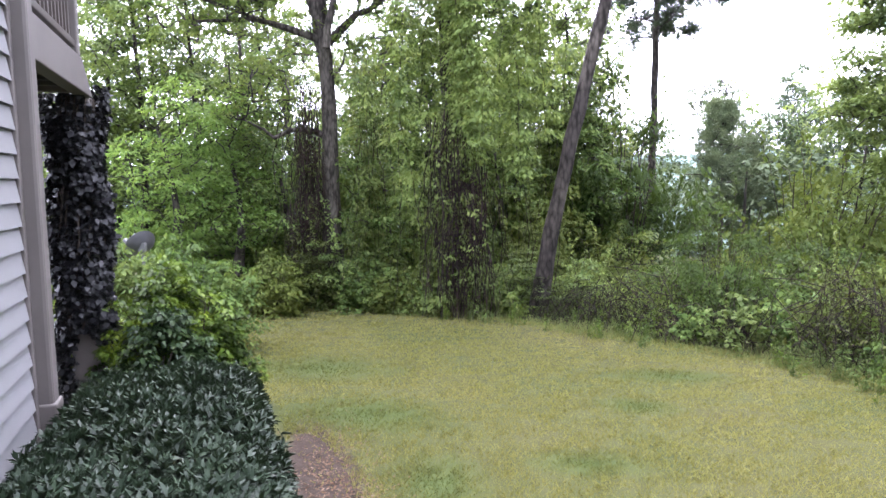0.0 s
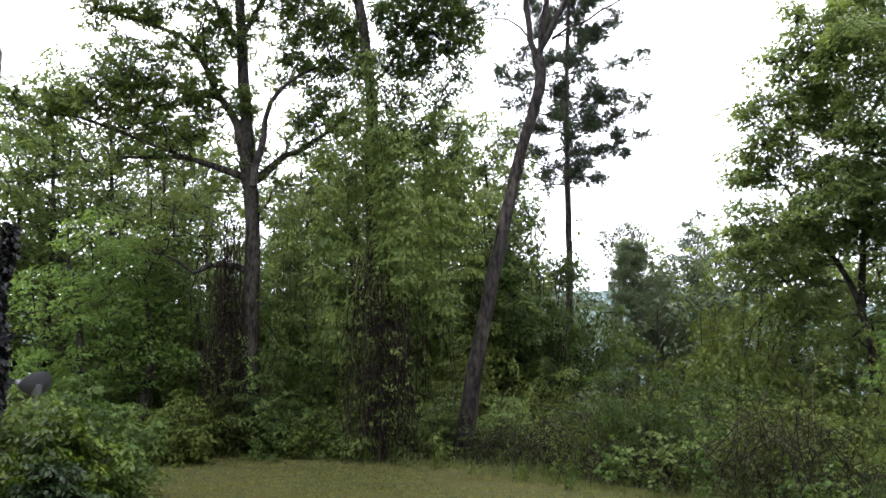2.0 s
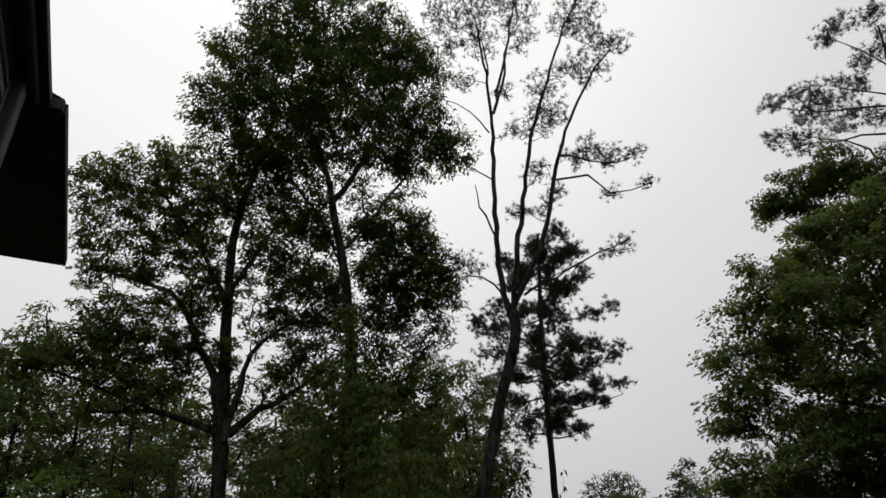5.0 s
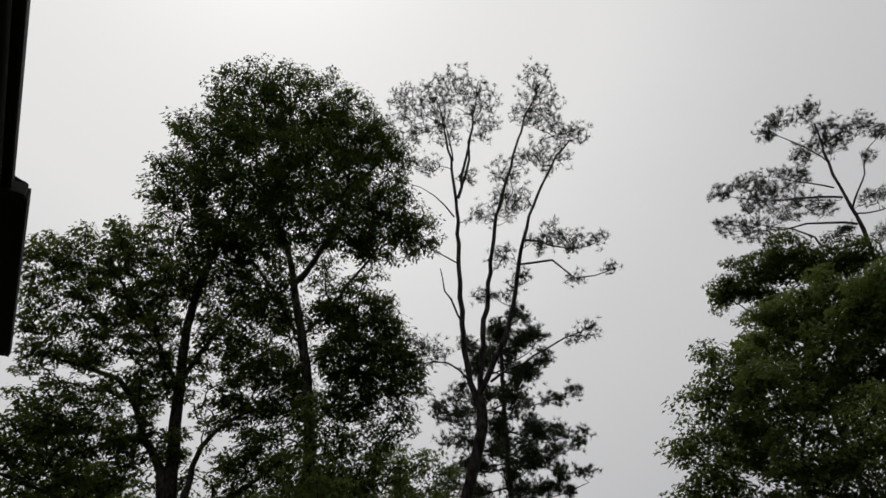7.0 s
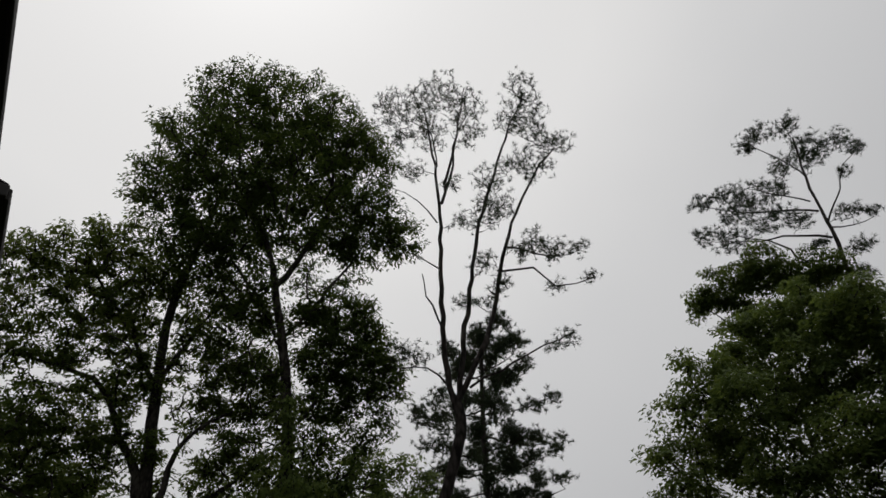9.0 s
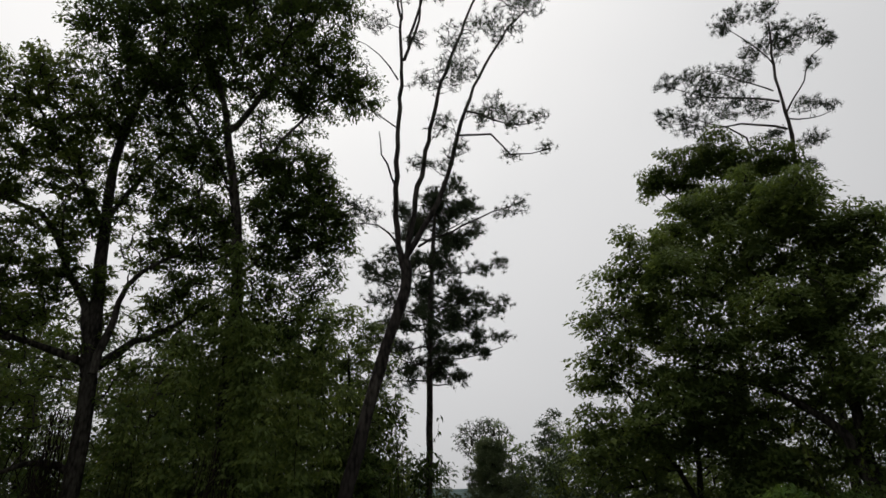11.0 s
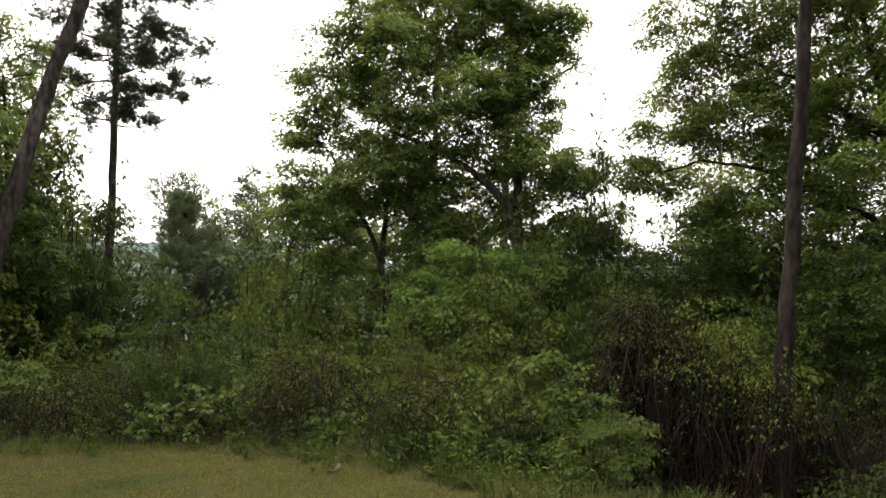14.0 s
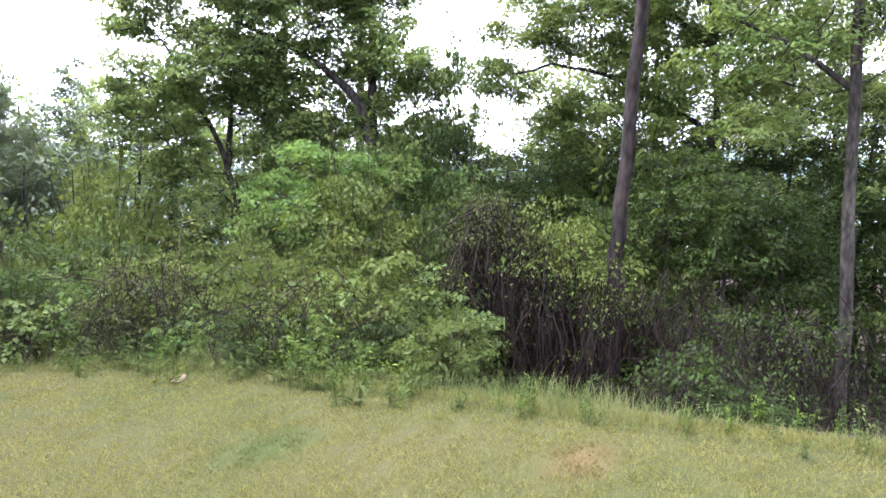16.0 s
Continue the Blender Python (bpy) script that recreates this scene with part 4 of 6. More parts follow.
# the leaning pine that forks into three stems
pine_tree("leaning_pine", "tall leaning pine forking into three thin stems", [on_ground(8.4, 12.2, -0.15)] + line(12.2, (8.8, -9), (10.6, 1.0), (13.9, 14.6), (15.6, 19.6), (15.5, 22.2)), 0.15, 0.10,
          [(line(12.2, (15.3, 21.6), (14.4, 27.6), (14.6, 36.3), (14.6, 41.2), (13.3, 47.3)), 0.07, 0.02),
           (line(12.2, (14.9, 39.4), (16.6, 43.8), (18.6, 49.0)), 0.04, 0.015),
           (line(12.2, (15.4, 21.9), (16.9, 29.8), (19.0, 37.5), (23.0, 44.4), (25.9, 47.8)), 0.065, 0.018),
           (line(12.2, (15.7, 22.8), (19.2, 28.7), (21.5, 35.3), (24.8, 40.3), (28.4, 42.9)), 0.065, 0.018),
           (line(12.2, (20.5, 33.2), (24.2, 33.2), (26.2, 31.4), (30.2, 31.6)), 0.028, 0.01),
           (line(12.2, (14.5, 28.5), (13.0, 31.5), (12.5, 33.4)), 0.028, 0.01),
           (line(12.2, (14.7, 23.7), (12.7, 25.2), (10.0, 25.3)), 0.026, 0.01),
           (line(12.2, (16.7, 23.5), (22.4, 25.9), (27.0, 27.3)), 0.028, 0.01),
           (line(12.2, (14.6, 42.6), (13.9, 45.5), (10.4, 46.7), (8.3, 47.6)), 0.022, 0.008), (line(12.2, (15.4, 40.4), (16.4, 42.5), (16.9, 44.9), (19.0, 47.1)), 0.035, 0.01),
           (line(12.2, (14.3, 33.8), (11.3, 35.2), (9.8, 35.9)), 0.018, 0.006), (line(12.2, (14.3, 37.8), (12.2, 39.8), (9.3, 40.8)), 0.02, 0.007),
           (line(12.2, (21.4, 35.3), (24.5, 34.5), (26.7, 33.9), (29.4, 34.2)), 0.024, 0.008)],
          puffs(12.2, [(9.0, 47.4, 0.51), (12.6, 47.9, 0.67), (15.6, 48.9, 0.53), (18.4, 47.6, 0.58), (13.9, 45.5, 0.56), (18.7, 45.2, 0.41), (10.4, 45.1, 0.35), (25.6, 48.1, 0.50),
      (26.2, 46.3, 0.50), (24.0, 45.6, 0.41), (26.6, 43.9, 0.47), (29.1, 43.3, 0.36), (26.0, 41.6, 0.44), (23.6, 42.3, 0.33), (11.6, 42.2, 0.31), (20.8, 41.2, 0.44),
      (19.7, 38.4, 0.48), (21.6, 38.7, 0.37)], 170)
          + puffs(12.2, [(17.1, 37.6, 0.24), (24.7, 35.4, 0.41), (26.8, 34.1, 0.35), (29.2, 34.3, 0.22), (22.7, 34.7, 0.30), (19.1, 34.0, 0.33), (20.5, 31.9, 0.29), (26.2, 31.4, 0.19),
      (29.4, 31.6, 0.18), (16.9, 30.8, 0.27), (18.8, 30.6, 0.22), (10.5, 26.7, 0.32), (12.1, 26.2, 0.23), (26.4, 26.9, 0.25), (24.7, 26.6, 0.18), (16.2, 41.1, 0.25)
      ], 170, 0.6),
          41, per=14, length=0.11, width=0.0045)

PD = 20.5
boughs, clus = [], []
prng = np.random.default_rng(8)
for k in range(46):
    e = 11 + 16.9 * (k + prng.uniform(0, 1)) / 46
    a0 = 17.8 + (e - 13) * 0.05
    phi = k * 2.4 + prng.uniform(-0.5, 0.5)
    w = float(np.interp(e, [11, 15, 19, 23, 28], [1.8, 2.4, 2.2, 2.0, 0.7])) * prng.uniform(0.65, 1.15)
    a = at(a0, e, PD)
    side = np.array((math.cos(phi), math.sin(phi), 0))
    tip = a + side * w + np.array((0, 0, w * prng.uniform(-0.05, 0.28)))
    mid = a * 0.45 + tip * 0.55 + np.array((0, 0, -0.06 * w))
    boughs.append(([a, mid, tip], 0.03, 0.01))
    for q in (0.45, 0.62, 0.8, 1.0):
        if prng.uniform() < 0.85:
            clus.append((a + (tip - a) * q + prng.normal(0, 0.14, 3) + (0, 0, 0.06), prng.uniform(0.2, 0.36), prng.uniform(0.1, 0.18), int(prng.integers(9, 17))))
pine_tree("pine_tree", "straight slender pine with tiers of dark needles", [on_ground(17.6, PD, -0.2)] + line(PD, (17.7, -4.0), (17.8, 5.6), (17.8, 14.0), (17.9, 20.0), (18.4, 28.4)), 0.14, 0.05,
          boughs, clus, 42, per=19, length=0.15, width=0.0075, loose=0.105)

clus, boughs = [], []
for e, w in ((-3.5, 2.6), (-2.2, 3.1), (-1.0, 3.3), (0.2, 3.3), (1.4, 3.0), (2.6, 2.4), (3.6, 1.8), (4.6, 1.1), (5.4, 0.4)):
    for k in range(7):
        q = prng.uniform(-1, 1)
        dd = math.copysign(math.sqrt(max(0, 1 - q * q)), prng.uniform(-1, 1)) * w * 0.42
        boughs.append((line(24, (23.2, e - 0.6)) + [at(23.2 + q * w, e + 0.2, 24 + dd)], 0.02, 0.008))
        clus.append(lobe(23.2 + q * w * 0.9, e, 24 + dd, 0.42, 0.24, 8))
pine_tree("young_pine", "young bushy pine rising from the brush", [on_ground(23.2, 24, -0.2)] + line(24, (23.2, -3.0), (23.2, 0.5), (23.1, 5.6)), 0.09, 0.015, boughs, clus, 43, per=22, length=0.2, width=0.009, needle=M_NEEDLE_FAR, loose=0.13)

# the big maple and the pine behind it
MD = 16.0
maple_rng = np.random.default_rng(17)
maple_crown = []
for e, bearings in ((25.2, (43.6, 47.2, 50.4)), (22.6, (38.2, 41.9, 46.0, 49.8, 52.6)), (19.2, (36.2, 40.2, 44.3, 48.5, 52.0, 55.6)), (15.5, (33.8, 37.6, 42.0, 46.4, 50.4, 53.0)),
                    (11.7, (32.0, 35.8, 40.3, 44.7, 48.8, 51.8)), (9.6, (41.4, 43.8, 55.6)), (7.8, (32.2, 36.3, 40.5, 46.5, 50.6, 54.4, 57.2)), (6.2, (42.4, 45.0)), (4.3, (33.6, 37.8, 43.6, 48.2, 52.7, 56.6, 58.6)), (1.0, (35.5, 44.0, 48.6, 53.2, 57.2, 59.0))):
    for a in bearings:
        inner = 35 < a < 53 and e < 23
        maple_crown.append(lobe(a + maple_rng.uniform(-0.7, 0.7), e + maple_rng.uniform(-1.4, 1.0), MD + maple_rng.uniform(-1.0, 1.3), maple_rng.uniform(0.68, 0.9), maple_rng.uniform(0.6, 0.85), int(maple_rng.integers(18, 27)) + (6 if e > 14 else 0)))
        if inner or e > 22:
            maple_crown.append(lobe(a + maple_rng.uniform(1, 3), e - maple_rng.uniform(1.2, 2.6), MD + maple_rng.uniform(-0.6, 1.8), 0.9, 0.7, 10))
tree("maple_tree", "broad leafy maple with two trunks at the lawn's rim", "tree",
     [on_ground(52.3, MD, -0.2)] + line(MD, (52.1, -4.7), (51.4, 3.8), (51.4, 12.5), (51.0, 18.8), (50.0, 24.0)), 0.19, 0.03,
     [(line(MD - 0.5, (51.7, 0.5), (51.1, 3.3), (49.5, 6.9), (44.3, 10.6), (40.4, 12.0)), 0.14, 0.035),
      ([on_ground(40.2, MD + 0.3, -0.2)] + line(MD + 0.3, (39.9, -2.4), (38.9, 2.4), (37.0, 5.5), (35.0, 10.0)), 0.12, 0.03),
      (line(MD + 0.3, (39.4, 0.0), (39.9, 6.3), (40.5, 12.0), (42.0, 18.0)), 0.08, 0.025),
      (line(MD, (51.2, 13.5), (53.6, 16.0), (56.4, 17.6)), 0.05, 0.015), (line(MD, (51.4, 12.0), (47.5, 17.0), (44.0, 22.0)), 0.06, 0.02),
      (line(MD, (51.6, 2.0), (55.0, 5.0), (57.5, 5.5)), 0.05, 0.02)],
     maple_crown,
     M_MAPLE, M_BARK, per=92, size=0.125, clump=0.4, seed=7, twig=0.034, flat=0.7)
tree("young_maple", "young maple in bright spring leaf under the big maple", "tree",
     [on_ground(48.5, 13.4, -0.2)] + line(13.4, (48.4, -8), (47.8, -3), (47.4, 2.0)), 0.05, 0.015,
     [(line(13.4, (48.0, -4.5), (45.0, -2.0), (42.6, -1.8)), 0.02, 0.008), (line(13.4, (47.8, -3), (50.4, 0.2), (52.4, 1.4)), 0.02, 0.008), (line(13.4, (48.2, -6), (44.2, -5.2)), 0.02, 0.008)],
     [lobe(a, e, 13.4 + 0.25 * ((i * 7) % 5 - 2), 0.5, 0.26, 12) for i, (a, e) in enumerate(((46.6, 1.2), (49.4, 0.6), (44.2, -0.6), (47.6, -1.6), (42.0, -2.2), (45.0, -3.2), (49.4, -3.6), (42.8, -5.2), (46.6, -5.6), (40.8, -4.4)))],
     M_SPRING, M_BARK, per=60, size=0.11, clump=0.3, seed=71, flat=0.5)

RD = 22.0
pine_tree("pine_tree", "bare-stemmed pine with an open top above the maple", [on_ground(50, RD, -0.2)] + line(RD, (50.2, 6), (50.5, 18), (50.8, 24), (51.3, 28.5), (51.2, 31.3), (51.2, 34.1), (51.6, 37.2)), 0.17, 0.03,
          [(line(RD, (51.1, 27.6), (48.4, 28.1), (47.1, 29.9), (43.6, 31.7)), 0.05, 0.012), (line(RD, (51.1, 29.1), (48.4, 30.2), (45.7, 30.6), (42.0, 31.5)), 0.045, 0.012),
           (line(RD, (51.0, 31.3), (48.4, 32.3), (44.8, 33.3), (41.7, 34.7)), 0.04, 0.012), (line(RD, (50.7, 32.2), (48.5, 33.5), (46.4, 34.7)), 0.03, 0.01),
           (line(RD, (51.3, 30.3), (53.2, 32.3), (54.2, 33.8), (55.7, 34.4)), 0.035, 0.01), (line(RD, (51.2, 29.9), (53.0, 29.4), (54.6, 29.5)), 0.03, 0.01),
           (line(RD, (51.2, 34.1), (50.4, 35.4), (48.3, 37.5), (47.9, 38.2)), 0.03, 0.01), (line(RD, (51.5, 35.4), (52.8, 35.7), (54.4, 35.6)), 0.025, 0.01)],
          puffs(RD, [(48.8, 38.4, 0.60), (51.4, 38.2, 0.50), (47.5, 37.9, 0.39), (52.4, 36.4, 0.57), (54.5, 35.7, 0.51), (55.7, 34.5, 0.38), (50.0, 35.5, 0.57), (52.2, 35.1, 0.52),
      (54.2, 33.3, 0.27), (44.4, 34.8, 0.59), (41.8, 34.9, 0.47), (46.7, 34.1, 0.66), (48.7, 34.0, 0.48), (44.7, 33.1, 0.74), (47.3, 32.0, 0.72), (41.2, 32.2, 0.46),
      (43.4, 31.1, 0.65), (49.3, 31.1, 0.43), (53.1, 30.5, 0.41), (52.7, 27.9, 0.40), (52.2, 25.9, 0.32), (50.1, 28.9, 0.34), (54.6, 29.9, 0.25), (48.2, 27.7, 0.41)
      ], 120, 0.6),
          44, per=17, length=0.17, width=0.006)
tree("hardwood_tree", "hardwood whose dark top shows behind the maple", "tree", [on_ground(44, 21, -0.2)] + line(21, (44, 5), (44, 18), (44, 26)), 0.15, 0.03, [(line(21, (44, 20), (41, 25), (39.5, 26.5)), 0.04, 0.015)],
     puffs(21, [(44.9, 28.8, 0.74), (41.6, 27.8, 0.84), (39.2, 26.8, 0.56), (46.2, 27.5, 0.68), (43.0, 26.5, 0.73), (48.3, 27.4, 0.7), (50.2, 26.8, 0.6), (47.6, 25.8, 0.8)], 40) + [lobe(43, 22, 21, 2.0, 1.4, 40)], M_OAK, M_BARK, per=130, size=0.115, clump=0.36, seed=14)

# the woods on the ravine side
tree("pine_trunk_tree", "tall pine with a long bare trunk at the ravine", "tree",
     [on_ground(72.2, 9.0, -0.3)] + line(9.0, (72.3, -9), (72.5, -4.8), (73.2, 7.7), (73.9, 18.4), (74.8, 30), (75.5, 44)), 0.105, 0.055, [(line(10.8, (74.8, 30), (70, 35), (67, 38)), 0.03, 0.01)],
     [lobe(75, 43, 10.8, 1.6, 1.2, 30), lobe(79, 37, 10.8, 1.4, 0.8, 20)], M_MAPLE, M_REDBARK_SHADED, per=50, size=0.13, seed=9)
tree("hardwood_tree", "leafy hardwood overhanging the ravine", "tree",
     [on_ground(79.5, 14, -0.3)] + line(14, (79.5, -3), (79.4, 6.3), (78.5, 14), (77, 22)), 0.10, 0.04,
     [(line(14, (79.4, 3), (74, 7), (68, 9), (63.5, 8.5)), 0.06, 0.02), (line(14, (79, 10), (73, 15), (67, 18)), 0.06, 0.02), (line(14, (79, 8), (84, 14), (88, 17)), 0.05, 0.02)],
     [lobe(66, 18.5, 14, 1.1, 1.0, 43), lobe(72, 20, 14, 1.5, 1.2, 59), lobe(79, 20, 14, 1.6, 1.3, 59), lobe(65, 12, 14, 1.0, 0.7, 35), lobe(62.8, 8, 14, 0.7, 0.5, 24), lobe(70, 12, 14, 1.3, 0.9, 48),
      lobe(77, 13, 13.5, 1.4, 0.9, 48), lobe(85, 15, 14, 1.6, 1.2, 54), lobe(66.5, 5.5, 14.5, 1.0, 0.6, 32), lobe(72, 4.5, 14, 1.3, 0.8, 43), lobe(79, 6, 13.5, 1.4, 0.9, 45), lobe(86, 7, 14, 1.5, 1.0, 48),
      # the five lobes from 25 degrees up: canopy out of view, added for shade
      lobe(70, 26, 13.5, 1.8, 1.2, 59), lobe(78, 28, 13.5, 1.9, 1.3, 67), lobe(86, 25, 13.5, 1.9, 1.3, 62), lobe(74, 36, 12, 1.8, 1.0, 54), lobe(84, 36, 12, 1.8, 1.0, 54), lobe(68, 15, 14.6, 1.3, 1.0, 50), lobe(75, 16, 14.8, 1.6, 1.2, 60), lobe(82, 20, 14.8, 1.6, 1.2, 60), lobe(75, 9, 15, 1.6, 1.0, 56), lobe(83, 10, 15, 1.6, 1.0, 56)],
     M_OAK, M_BARK, per=112, size=0.104, clump=0.4, seed=10)
tree("hardwood_tree", "grey-trunked hardwood at the ravine's edge", "tree",
     [on_ground(89.2, 9.6, -0.3)] + line(9.6, (89.0, -11), (88.6, 3.1), (88.4, 13.0), (88.2, 24), (88, 36)), 0.08, 0.045,
     [(line(9.6, (88.6, 6), (84, 10), (80, 12)), 0.04, 0.012), (line(9.6, (88.4, 12), (92, 16), (95, 19)), 0.04, 0.012)],
     # the lobes from 30 degrees up are unseen canopy added to shade the ravine
     [lobe(83, 10, 9.6, 1.0, 0.6, 24), lobe(88, 16, 9.6, 1.4, 1.0, 34), lobe(93, 12, 9.6, 1.2, 0.9, 24), lobe(84, 4, 9.9, 0.8, 0.4, 14), lobe(86, 20, 9.6, 1.2, 0.8, 24), lobe(88, 34, 9.2, 2.4, 1.1, 100), lobe(80, 36, 9.0, 2.2, 1.1, 90), lobe(97, 36, 8.8, 2.2, 1.1, 80), lobe(86, 46, 7.8, 2.2, 1.0, 90), lobe(104, 30, 9, 2.0, 1.0, 50)],
     M_BRIGHT, M_BARK, per=84, size=0.092, clump=0.36, seed=12, flare=0.03)
for k, (a, d, h, sd) in enumerate(((84, 17, 9, 51), (93, 15, 9, 52), (75, 19, 10, 53), (68, 19, 8, 54), (99, 12, 8, 55), (88, 20, 10, 56))):
    b = on_ground(a, d, -0.2)
    t = b + (0.3, 0.2, h * 0.95)
    tree("forest_tree", "slim shaded woodland tree with a leafy crown", "tree", [b, (b + t) / 2 + (0.15, 0, 0), t], 0.12, 0.03, [],
         [(b + (0, 0, h * q), 2.0, 1.1, 30) for q in (0.25, 0.45, 0.65, 0.85)], M_MAPLE, M_BARK, per=70, size=0.14, clump=0.45, seed=sd, group="woodland trees", twig_step=0.8)

# understory leaves use the darker olive: the ravine's shade is in their colour
for k, (a, el, d, sd) in enumerate(((63, 1.5, 15, 111), (67.5, 3, 15.5, 112), (71, 2, 14.5, 113), (75.5, 4, 15, 114), (80, 3, 16, 115), (85, 5, 15, 116), (90, 4, 13.5, 117), (95, 6, 13, 118), (77, 5, 18, 119), (69, 5, 18, 120))):
    b = on_ground(a, d, -0.2)
    t = at(a, el, d)
    h = t[2] - b[2]
    tree("understory_tree", "low leafy tree filling the ravine, leaf colour darkened for its shade", "tree", [b, (b + t) / 2 + (0.1, 0.1, 0), t], 0.06, 0.02, [],
         [(b + (0, 0, h * q), 1.15, h * 0.15, 34) for q in (0.45, 0.6, 0.75, 0.92)], M_OLIVE, M_BARK, per=70, size=0.1, clump=0.38, seed=sd, group="understory trees", twig_step=0.7)

# the back row takes the same leaf colour, darkened to stand for shade
for k, (a, el, d, sd) in enumerate(((68, 0.5, 19, 121), (74, 0, 20, 122), (79.5, 1, 20, 123), (85, 0.5, 19, 124), (91, 1, 18, 125), (97, 1, 17, 126))):
    b = on_ground(a, d, -0.2)
    h = at(a, el, d)[2] - b[2]
    tree("understory_tree", "dense shaded tree at the back of the ravine", "tree", [b, b + (0.1, 0.1, h * 0.5), b + (0, 0.1, h)], 0.06, 0.02, [],
         [(b + (0, 0, h * q), 1.6, h * 0.18, 34) for q in (0.15, 0.4, 0.65, 0.9)], M_OLIVE, M_BARK, per=60, size=0.125, clump=0.45, seed=sd, group="understory trees", twig_step=0.7)

# young trees too wear the olive, so their shade is painted in
for k, (a, el, low, d, w, sd) in enumerate(((76.0, 0.5, -6, 11.8, 0.9, 151), (80.5, -1.5, -7, 11.0, 0.9, 152), (84.5, -2.5, -8, 10.6, 0.8, 153), (73.0, -3.5, -8, 12.2, 0.7, 154))):
    b = on_ground(a, d, -0.2)
    tree("understory_tree", "slim young tree in the ravine, its fresh green darkened for the shade", "tree", [b, (b + at(a + 0.4, el, d)) / 2, at(a, el, d)], 0.045, 0.012, [],
         [lobe(a + 1.6 * math.sin(sd + 2 * q), low + (el - low) * q, d, w, 0.35, 26) for q in (0.05, 0.35, 0.7, 1.0)], M_OLIVE, M_BARK, per=50, size=0.08, clump=0.24, seed=sd, group="understory trees", twig_step=0.7)

# trees added past the ravine, out of view, to block sky light from there
for k, a in enumerate((118, 126, 135, 145)):
    d = 9.5
    while beyond(d * math.sin(radians(a)), d * math.cos(radians(a))) < 1.6 and d < 16:
        d += 0.25
    b = on_ground(a, d + 1.5 * (k % 2), -0.2)
    h = 10 + 1.5 * (k % 3)
    tree("forest_tree", "tall leafy tree added out of view to shade the ravine", "tree", [b, b + (0.2, 0, h * 0.5), b + (0, 0.2, h)], 0.15, 0.03, [],
         [(b + (0, 0, h * q), 2.5, 1.1, 34) for q in (0.22, 0.4, 0.58, 0.76, 0.94)], M_MAPLE, M_BARK, per=20, size=0.27, clump=0.5, seed=171 + k, group="woodland trees", twig_step=0.9)

# background trees on the far side of the lawn
for k, (a, el, d, rw, mat, sd) in enumerate(((-27, 13, 19, 1.9, M_OAK, 61), (-21, 16.5, 18, 2.2, M_OAK, 62), (-15.5, 14.5, 19.5, 2.0, M_OAK, 63), (-31, 10, 17, 1.9, M_MAPLE, 64), (-23, 5, 14.6, 1.5, M_SPRING, 65),
                                            (-18, 4.5, 14.8, 1.5, M_SPRING, 66), (5, 14, 19, 1.9, M_OAK, 67), (9.5, 13.5, 20, 1.8, M_MAPLE, 68), (12.5, 9, 19, 1.4, M_OAK, 69), (-3, 11, 19, 2.0, M_BRIGHT, 70), (13, 2.8, 17, 1.5, M_BRIGHT, 71),
                                            (-8, 9, 19, 1.9, M_BRIGHT, 72), (26.5, 3.2, 30, 2.2, M_BRIGHT, 73), (31, 5.5, 27, 2.2, M_MAPLE, 74), (34.5, 8, 21, 1.8, M_MAPLE, 75), (4.5, 4, 16, 1.3, M_BRIGHT, 76), (-14, 2, 15.2, 1.3, M_BRIGHT, 77), (-5.5, 3, 15.0, 1.3, M_BRIGHT, 79), (61.5, 1.0, 26, 2.0, M_MAPLE, 78),
                                            (-2, 15.5, 17, 1.6, M_BRIGHT, 131), (6, 17, 17.5, 1.5, M_MAPLE, 132), (-17, 14, 17, 1.9, M_BRIGHT, 133), (-25, 17, 17.5, 1.8, M_MAPLE, 134), (10.5, 15, 17, 1.2, M_MAPLE, 135),
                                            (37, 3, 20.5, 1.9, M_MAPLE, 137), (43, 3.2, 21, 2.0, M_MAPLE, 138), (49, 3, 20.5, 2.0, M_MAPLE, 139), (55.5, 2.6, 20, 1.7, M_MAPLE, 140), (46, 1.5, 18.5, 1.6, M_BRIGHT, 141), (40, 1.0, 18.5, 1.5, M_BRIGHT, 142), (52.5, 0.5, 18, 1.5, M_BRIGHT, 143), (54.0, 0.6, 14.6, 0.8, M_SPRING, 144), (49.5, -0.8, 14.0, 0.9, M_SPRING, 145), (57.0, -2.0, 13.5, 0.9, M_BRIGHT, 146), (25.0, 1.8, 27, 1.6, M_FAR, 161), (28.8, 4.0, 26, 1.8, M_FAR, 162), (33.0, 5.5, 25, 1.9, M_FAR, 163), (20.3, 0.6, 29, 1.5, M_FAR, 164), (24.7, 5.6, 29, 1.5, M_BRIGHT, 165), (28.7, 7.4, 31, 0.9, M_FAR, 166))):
    b = on_ground(a, d, -0.2)
    t = at(a, el, d)
    h = t[2] - b[2]
    rng0 = np.random.default_rng(sd)
    lob = []
    nl = max(3, int(h / 1.5))
    for q in np.linspace(0.2, 0.9, nl):
        w = rw * (1.15 - 0.6 * abs(q - 0.5) * 2 * 0.8)
        lob.append((b + np.array((rng0.uniform(-0.5, 0.5), rng0.uniform(-0.3, 0.3), h * q)), w, h / nl * 0.95, 54 if a < -22 else 36 if a < -12 and q > 0.6 else 62 if -11 < a < 8 else 44))
